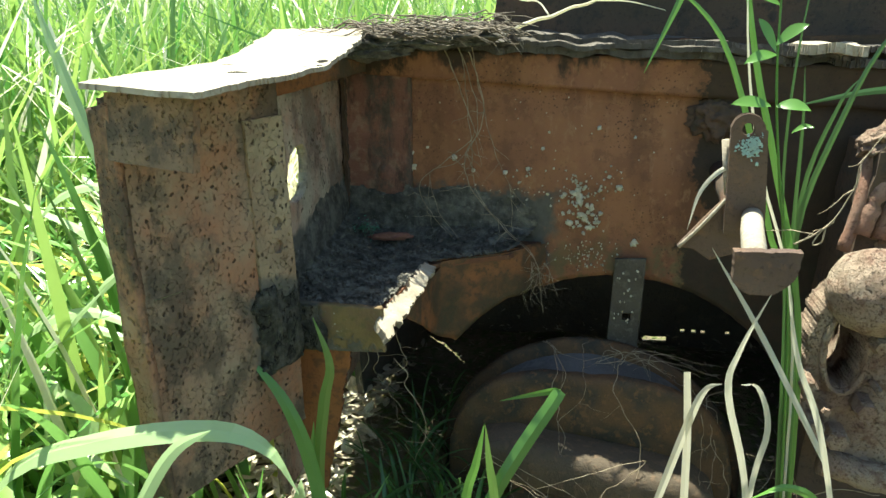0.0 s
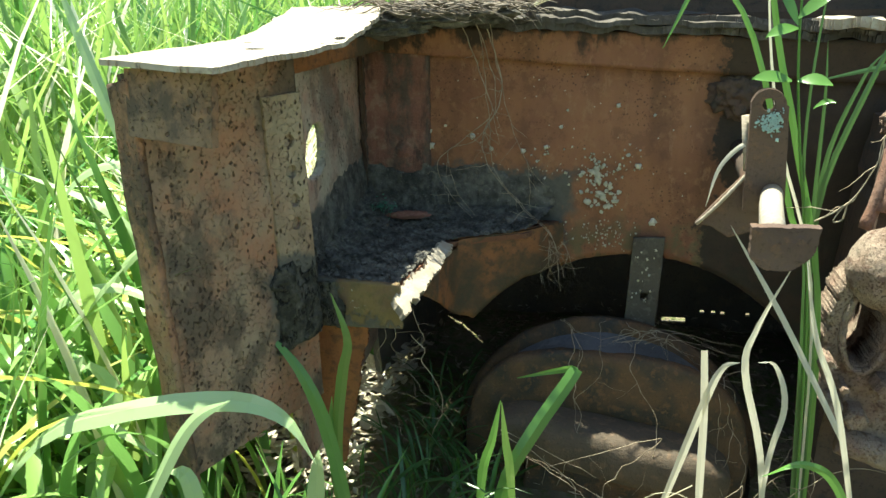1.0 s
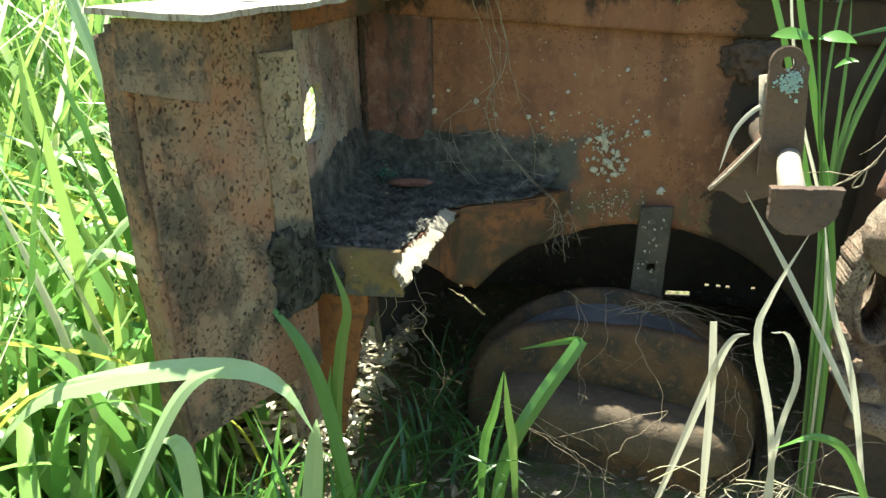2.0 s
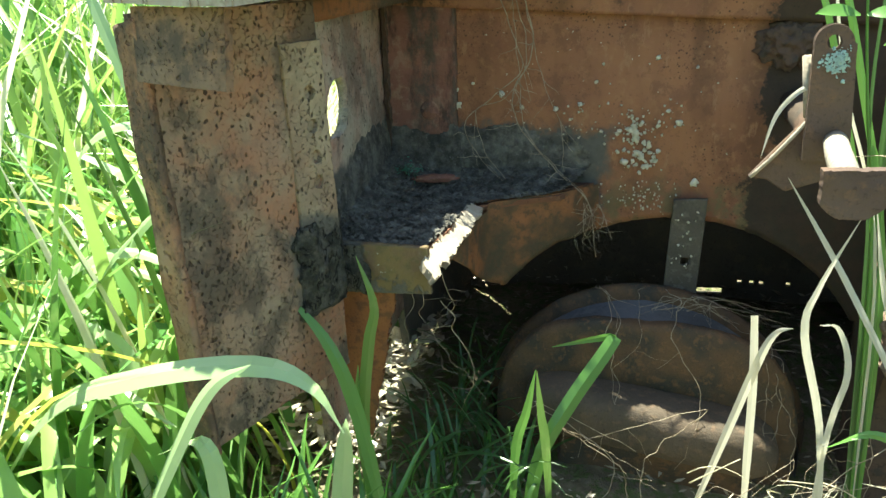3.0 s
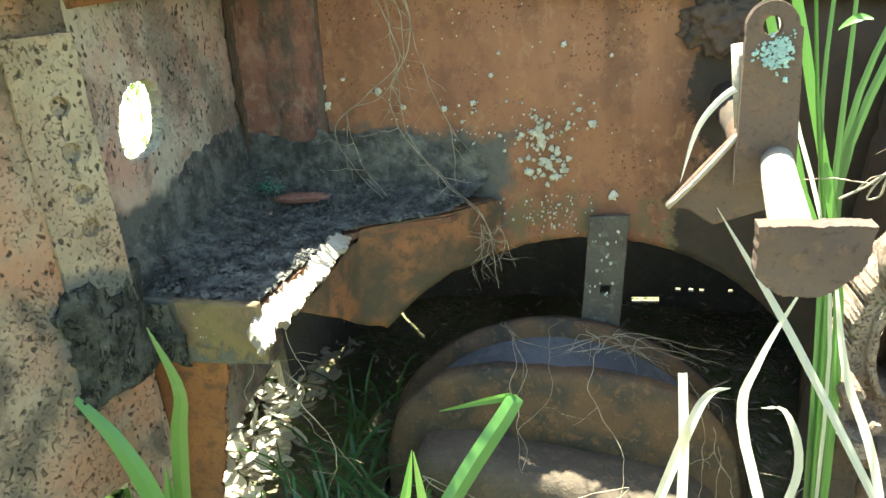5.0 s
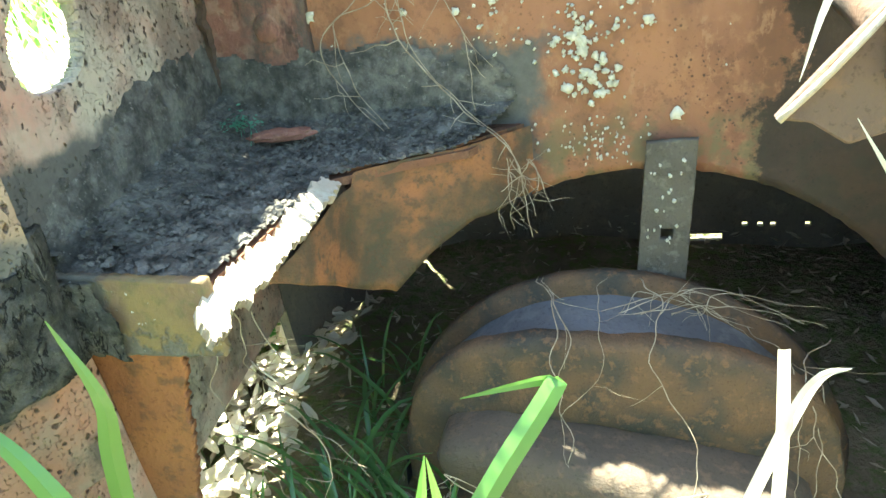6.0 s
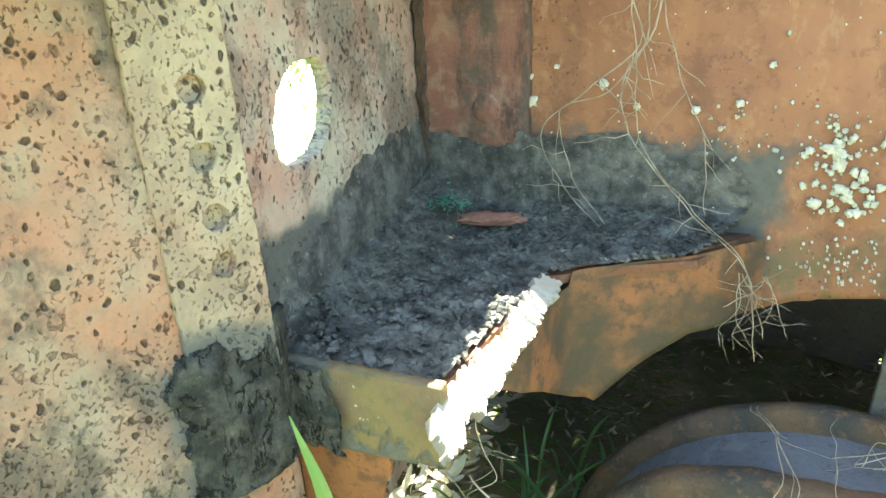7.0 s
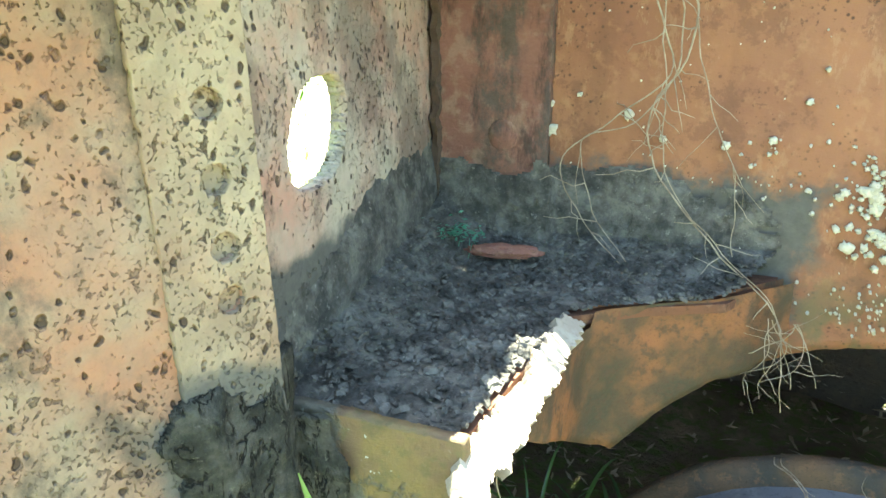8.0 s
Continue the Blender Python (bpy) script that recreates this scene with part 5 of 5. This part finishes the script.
def root_nest():
    """A tangle of dry roots on the corner of the top."""
    rnd = random.Random(31)
    bm = bmesh.new()
    for _ in range(230):
        c = Vector((rnd.uniform(-0.15, 0.16), 1.53 + rnd.gauss(0, 0.035), 1.035 + abs(rnd.gauss(0, 0.014))))
        a = rnd.uniform(-0.7, 0.7) + (math.pi if rnd.random() < 0.5 else 0)
        d = Vector((math.cos(a), 0.6 * math.sin(a), rnd.uniform(-0.35, 0.15))) * rnd.uniform(0.04, 0.14)
        pts = [c + d * t + Vector((noise.noise(c * 9 + d * t * 40), noise.noise(c * 7 + d * t * 40 + Vector((3, 3, 3))), noise.noise(c * 5 + d * t * 30 + Vector((7, 7, 7))) - t * 0.6)) * 0.022 for t in (0, 0.2, 0.4, 0.6, 0.8, 1)]
        rod(pts, rnd.uniform(0.0008, 0.0022), 4, 0.5, bm)
    return tagged(part("root_nest", bm, M_NEST, smooth=True), "grey tangle of dry roots on the wreck's top corner", "dry roots", kind="stuff")


root_nest()
# Lumps added to stop sun reaching the ledge past the top plate.
bm = bmesh.new()
lumps(bm, (0.0, 1.58, 1.02), (0.17, 0.07, 0.028), seed=5, rough=0.35)
lumps(bm, (-0.17, 1.57, 0.995), (0.13, 0.075, 0.03), seed=6, rough=0.3)
tagged(part("sun_blocking_clod", bm, M_SOIL, smooth=True), "soil lumps added on the wreck's top corner to shade the ledge", "soil")


def dead_branch():
    bm = bmesh.new()
    main = curve_through([(0.20, 1.56, 1.03), (0.27, 1.60, 1.055), (0.36, 1.68, 1.085), (0.47, 1.78, 1.12), (0.62, 1.80, 1.17)], 30)
    main = [p + Vector((0, 0, 0.006 * noise.noise(p * 30))) for p in main]
    rod(main, 0.0042, 8, 0.6, bm)
    rod(curve_through([(0.27, 1.60, 1.055), (0.24, 1.66, 1.085), (0.20, 1.70, 1.09), (0.14, 1.72, 1.11)], 12), 0.002, 6, 0.5, bm)
    rod(curve_through([(0.40, 1.71, 1.10), (0.36, 1.70, 1.13), (0.33, 1.72, 1.18)], 10), 0.0018, 6, 0.5, bm)
    rod(curve_through([(0.36, 1.68, 1.085), (0.44, 1.68, 1.08), (0.52, 1.70, 1.06)], 10), 0.0018, 6, 0.5, bm)
    return tagged(part("dead_branch", bm, M_STRAW, smooth=True), "pale dead branch lying on the wreck's top", "branch")


dead_branch()
for k, (x0, y0, x1) in enumerate(((-0.08, 1.98, 0.20), (-0.02, 2.10, 0.26), (0.0, 2.22, 0.18))):
    b = slab([(x0, y0, 1.04), (x1, y0 + 0.01, 1.05), (x1, y0 + 0.09, 1.05), (x0, y0 + 0.085, 1.04)], 0.06, (30, 10), 0.006, 20, holes=[ragged(0.28, 0.09, 0.015)])
    tagged(part("old_board", b, M_TOP), "sun-bleached old board lying on the deck", "board", "boards on the deck")


def wheel_twigs():
    rnd = random.Random(41)
    for _ in range(7):
        x = rnd.uniform(0.30, 0.72)
        r = 0.39
        zt = WC[2] + math.sqrt(max(0.0, r * r - (x - WC[0]) ** 2))
        vine([(x + rnd.uniform(-0.05, 0.05), 1.60, zt + 0.0), (x, 1.50, zt + 0.016), (x + rnd.uniform(-0.02, 0.03), 1.44, zt - 0.05), (x + rnd.uniform(-0.05, 0.06), 1.38, zt - 0.15), (x + rnd.uniform(-0.08, 0.08), 1.335, zt - 0.30)],
             rnd.uniform(0.0006, 0.0012), rnd, 0.014, 2, "thin dry root trailing over the wheel")
    for _ in range(11):
        x, y = rnd.uniform(0.25, 0.80), rnd.uniform(1.15, 1.33)
        h = rnd.uniform(0.08, 0.30)
        vine([(x, y, GROUND - 0.01), (x + rnd.gauss(0, 0.03), y, GROUND + h * 0.5), (x + rnd.gauss(0, 0.06), y + rnd.gauss(0, 0.02), GROUND + h), (x + rnd.gauss(0, 0.10), y, GROUND + h * rnd.uniform(0.5, 1.1))],
             rnd.uniform(0.0006, 0.0013), rnd, 0.016, 3, "thin dry root standing in front of the wheel")
    for _ in range(8):
        x = rnd.uniform(0.36, 0.60)
        vine([(x, 1.53, 0.265), (x + rnd.uniform(0.03, 0.1), 1.54 + rnd.uniform(-0.02, 0.04), 0.285), (x + rnd.uniform(0.12, 0.22), 1.55 + rnd.uniform(-0.04, 0.04), 0.262 - 0.03 * rnd.random())], 0.0008, rnd, 0.014, 2, "thin dry root lying on the wheel")


wheel_twigs()


def litter():
    """Dead leaves and straw on the ground."""
    rnd = random.Random(51)
    bm = bmesh.new()
    for _ in range(8500):
        x, y = rnd.uniform(-1.6, 1.2), rnd.uniform(0.3, 3.4)
        if x > -0.16 and 1.25 < y < 2.42 and rnd.random() < 0.5:
            continue
        z = GROUND + 0.02 + abs(rnd.gauss(0, 0.03)) + 0.06 * noise.noise((x * 2, (y - 1) * 2, 0))
        a = rnd.uniform(0, 6.28)
        k = 0.35 if x > -0.16 and y > 1.2 else 0.5 if x > -0.35 and y > 0.8 else 1.0
        l, w = k * rnd.uniform(0.012, 0.055), k * rnd.uniform(0.004, 0.016)
        d = Vector((math.cos(a), math.sin(a), rnd.uniform(-0.5, 0.5))) * l
        e = Vector((-math.sin(a), math.cos(a), rnd.uniform(-0.6, 0.6))) * w
        c = Vector((x, y, z))
        v = [bm.verts.new(c + k) for k in (-d, e - d * 0.2, d, -e + d * 0.1)]
        m = bm.verts.new(c + Vector((0, 0, -0.3 * w)))
        for i in range(4):
            bm.faces.new([v[i], v[(i + 1) % 4], m])
    return tagged(part("leaf_litter", bm, M_LITTER), "dry pale leaf litter and straw on the ground", "leaf litter", kind="stuff")


litter()


def leaf_heap():
    """Large dead leaves beside the side wall, paled to look brightly sunlit."""
    rnd = random.Random(57)
    bm = bmesh.new()
    for _ in range(700):
        x, y = rnd.uniform(-0.62, -0.20), rnd.uniform(1.25, 1.88)
        z = GROUND + 0.03 + rnd.uniform(0.0, 0.09) + 0.06 * noise.noise((x * 2, (y - 1) * 2, 0))
        a, l, w = rnd.uniform(0, 6.28), rnd.uniform(0.012, 0.034), rnd.uniform(0.005, 0.014)
        d = Vector((math.cos(a), math.sin(a), rnd.uniform(-0.35, 0.35)))
        e = Vector((-math.sin(a), math.cos(a), rnd.uniform(-0.4, 0.4)))
        c = Vector((x, y, z))
        spine, left, right = [], [], []
        for i in range(6):
            t = i / 5
            k = w * (math.sin(math.pi * (0.06 + 0.9 * t)) + 0.18 * rnd.uniform(-1, 1))
            p = c + d * l * (2 * t - 1) + Vector((0, 0, 0.25 * l * (2 * t - 1) ** 2 * rnd.uniform(0.5, 1.0)))
            spine.append(bm.verts.new(p))
            left.append(bm.verts.new(p + e * k + Vector((0, 0, 0.35 * k))))
            right.append(bm.verts.new(p - e * k + Vector((0, 0, 0.35 * k))))
        for i in range(5):
            bm.faces.new([spine[i], spine[i + 1], left[i + 1], left[i]])
            bm.faces.new([right[i], right[i + 1], spine[i + 1], spine[i]])
    return tagged(part("dead_leaves", bm, M_SUNLIT_LEAF), "heap of large dead leaves, coloured pale as if sunlit, beside the side wall", "dead leaves", kind="stuff")


# Dead leaf brown lightened to carry strong sun in its colour.
M_SUNLIT_LEAF = leaf_material("sunlit_leaf", (0.66, 0.61, 0.50), (0.46, 0.39, 0.28), (0.25, 0.19, 0.12), 0.2)
leaf_heap()


def grass_field():
    """Tall broad-bladed grass all round, thick and high."""
    rnd = random.Random(5)
    verts, faces = [], []

    def add(base, d, length, bend, width, side, segs=6):
        start = len(verts)
        for s in range(segs + 1):
            t = s / segs
            p = base + d * bend * t * t + Vector((0, 0, length * t * (1 - 0.42 * t * bend / length)))
            w = width * (0.6 + 0.4 * min(1, 3 * t)) * (1 - max(0, (t - 0.45) / 0.55) ** 1.7 * 0.95)
            verts.extend([p - side * w / 2, p - d * w * 0.14, p + side * w / 2])
        for s in range(segs):
            a = start + 3 * s
            faces.append((a, a + 1, a + 4, a + 3))
            faces.append((a + 1, a + 2, a + 5, a + 4))

    def tuft(x, y, lo, hi, w0, w1, n, most=0.95):
        for _ in range(n):
            lean = rnd.uniform(0, 2 * math.pi)
            d = Vector((math.cos(lean), math.sin(lean), 0))
            length = rnd.uniform(lo, hi)
            side = Vector((-d.y, d.x, 0)) if rnd.random() < 0.6 else Vector((rnd.uniform(-1, 1), rnd.uniform(-1, 1), 0.3)).normalized()
            base = Vector((x + rnd.gauss(0, 0.05), y + rnd.gauss(0, 0.05), GROUND - 0.02))
            if -0.40 < base.x < 1.95 and -1.3 < base.y < 2.7:
                continue
            add(base, d, length, rnd.uniform(0.15, most) * length * 0.75, rnd.uniform(w0, w1), side)

    n = 0
    while n < 1500:
        x, y = rnd.uniform(-3.8, 0.4), rnd.uniform(0.1, 6.5)
        if x > -0.44 and y < 2.75:
            continue
        if -1.25 < x and 1.2 < y < 3.0 and rnd.random() < 0.94:
            continue
        n += 1
        near = x > -1.1 and y < 2.2
        tuft(x, y, 0.35 if near else 0.7, 1.15 if near else 1.9, 0.014, 0.036, 4, 0.35 if x > -0.9 and y < 1.5 else 0.95)
    for _ in range(700):
        tuft(rnd.uniform(-14, 6), rnd.uniform(6, 16), 1.4, 2.4, 0.03, 0.07, 6)
    for _ in range(1000):
        x, y = rnd.uniform(-7, 9), rnd.uniform(-8, 7)
        if -3.6 < x < 2.1 and -1.5 < y < 2.75:
            continue
        tuft(x, y, 0.6, 1.5, 0.02, 0.04, 4)
    for _ in range(900):
        a, r = rnd.uniform(0, 6.28), rnd.uniform(9, 26)
        tuft(r * math.cos(a), 1 + r * math.sin(a), 0.9, 1.9, 0.05, 0.10, 5)
    dry = random.Random(77)
    keep, straw = [], []
    blades = len(faces) // 12
    for b in range(blades):
        (straw if dry.random() < 0.05 else keep).extend(faces[12 * b:12 * b + 12])
    old = bpy.data.meshes.new("dry_grass")
    old.from_pydata([tuple(v) for v in verts], [], straw)
    old.validate()
    old.materials.append(M_STRAW)
    tagged(new("dry_grass", old), "pale dry blades standing among the tall grass", "grass", kind="stuff")
    faces = keep
    me = bpy.data.meshes.new("tall_grass")
    me.from_pydata([tuple(v) for v in verts], [], faces)
    me.polygons.foreach_set("use_smooth", [True] * len(me.polygons))
    me.materials.append(M_GRASS)
    return tagged(new("tall_grass", me), "dense stand of tall sunlit broad-bladed grass", "grass", kind="stuff")


grass_field()


def arching_grass():
    """Broad long blades arching every way in the sun beside the wreck."""
    rnd = random.Random(63)
    for name, count, mat, lab in (("arching_grass", 620, M_BROAD, "broad sunlit green grass blades arching beside the wreck"), ("yellowing_grass", 90, M_YELLOW, "yellowing broad grass blades arching beside the wreck")):
        bm = bmesh.new()
        n = 0
        while n < count:
            y = rnd.uniform(0.55, 2.6)
            x = -0.36 - abs(rnd.gauss(0, 0.16 + 0.22 * y))
            a = rnd.uniform(0, 6.28)
            d = Vector((math.cos(a), math.sin(a), 0))
            l = rnd.uniform(0.45, 0.85) + 0.16 * min(y, 2.0)
            b = rnd.uniform(0.25, 0.95) * l
            droop = rnd.uniform(0.15, 0.75)
            base = Vector((x, y, GROUND - 0.01))
            pts = [base + d * b * (i / 12) ** 1.7 + Vector((0, 0, l * ((i / 12) - droop * (i / 12) ** 3))) for i in range(13)]
            if any(p.x > -0.315 or p.x > 0.36 - 0.86 * p.y and p.y < 0.86 or p.y < 0.42 for p in pts):
                continue
            n += 1
            side = Vector((-d.y, d.x, rnd.uniform(-0.5, 0.5)))
            blade_into(bm, pts, rnd.uniform(0.016, 0.044), side, rnd.uniform(0.15, 0.4), 0.05, 0.6)
        tagged(part(name, bm, mat, smooth=True), lab, "grass", kind="stuff")


M_BROAD = leaf_material("broad_leaf", (0.10, 0.28, 0.06), (0.38, 0.57, 0.17), (0.50, 0.60, 0.28), 0.4)
M_YELLOW = leaf_material("yellow_leaf", (0.55, 0.58, 0.10), (0.62, 0.56, 0.22), (0.5, 0.42, 0.2), 0.5)
arching_grass()


def shade_weeds():
    """Thin limp blades and weeds in the shade between the wheel and the side wall."""
    rnd = random.Random(29)
    bm = bmesh.new()
    for _ in range(150):
        x, y = rnd.uniform(-0.12, 0.18), rnd.uniform(1.16, 1.75)
        l = rnd.uniform(0.10, 0.34)
        a = rnd.uniform(0, 6.28)
        d = Vector((math.cos(a), math.sin(a), 0))
        b = rnd.uniform(0.3, 1.0) * l
        droop = rnd.uniform(0.2, 0.7)
        base = Vector((x, y, GROUND))
        pts = [base + d * b * (i / 8) ** 1.5 + Vector((0, 0, l * ((i / 8) - droop * (i / 8) ** 3))) for i in range(9)]
        if any(p.x > 0.02 and p.y > 1.35 and p.z > 0.05 for p in pts) and rnd.random() < 0.6:
            continue
        blade_into(bm, pts, rnd.uniform(0.004, 0.012), Vector((-d.y, d.x, 0.2)), 0.3)
    return tagged(part("shade_weeds", bm, M_SHADED, smooth=True), "limp thin grass in the shade beside the wheel", "grass", kind="stuff")


shade_weeds()
for _ in range(4):
    x, y = rv.uniform(-0.09, 0.03), rv.uniform(1.18, 1.34)
    z = rv.uniform(0.36, 0.46)
    vine([(x, y, z), (x + rv.gauss(0, 0.02), y, z - 0.08), (x + rv.gauss(0, 0.05), y + 0.02, z - rv.uniform(0.12, 0.22)), (x + rv.gauss(0, 0.08), y + 0.03, z - rv.uniform(0.2, 0.36))], rv.uniform(0.0005, 0.0012), rv, 0.02, 3, "thin dry root hanging under the ledge")


def straw_stand():
    """Bent pale straw added behind the side wall so that the slot looks brightly lit."""
    rnd = random.Random(91)
    bm = bmesh.new()
    for _ in range(620):
        x, y = rnd.uniform(-0.86, -0.40), rnd.uniform(1.6, 2.3)
        a = rnd.uniform(0, 6.28)
        d = Vector((math.cos(a), math.sin(a), 0))
        l = rnd.uniform(0.80, 1.12)
        b = rnd.uniform(0.12, 0.32) * l
        base = Vector((x, y, GROUND - 0.01))
        pts = [base + d * b * (i / 6) ** 2.2 + Vector((0, 0, l * (i / 6) * (1 - 0.22 * (i / 6) ** 2))) for i in range(7)]
        if max(p.x for p in pts) > -0.29:
            continue
        blade_into(bm, pts, rnd.uniform(0.010, 0.024), Vector((-d.y, d.x, 0.1)), 0.3)
    return tagged(part("straw_stand", bm, M_STRAW), "pale straw added behind the side wall to whiten the slot", "straw", kind="stuff")


straw_stand()


def low_grass():
    """Short grass round the foot of the wreck."""
    rnd = random.Random(15)
    bm = bmesh.new()
    n = 0
    while n < 420:
        x, y = rnd.uniform(-0.75, 0.15), rnd.uniform(0.45, 1.38)
        under = x > -0.15 and y > 1.1
        tall = 0.42 if x < 0.0 and y < 1.05 else 0.16 if x < 0.25 else 0.12
        if under and rnd.random() < 0.5:
            continue
        n += 1
        l = rnd.uniform(0.4, 1.0) * tall + 0.05
        a = rnd.uniform(0, 6.28)
        d = Vector((math.cos(a), math.sin(a), 0))
        b = rnd.uniform(0.1, 0.7) * l
        base = Vector((x, y, GROUND - 0.01))
        pts = [base + d * b * (i / 5) ** 2 + Vector((0, 0, l * (i / 5) * (1 - 0.25 * i / 5))) for i in range(6)]
        blade_into(bm, pts, rnd.uniform(0.006, 0.018), Vector((-d.y, d.x, 0.1)), 0.3)
    return tagged(part("low_grass", bm, M_BLADE), "short green grass at the foot of the wreck", "grass", kind="stuff")


low_grass()
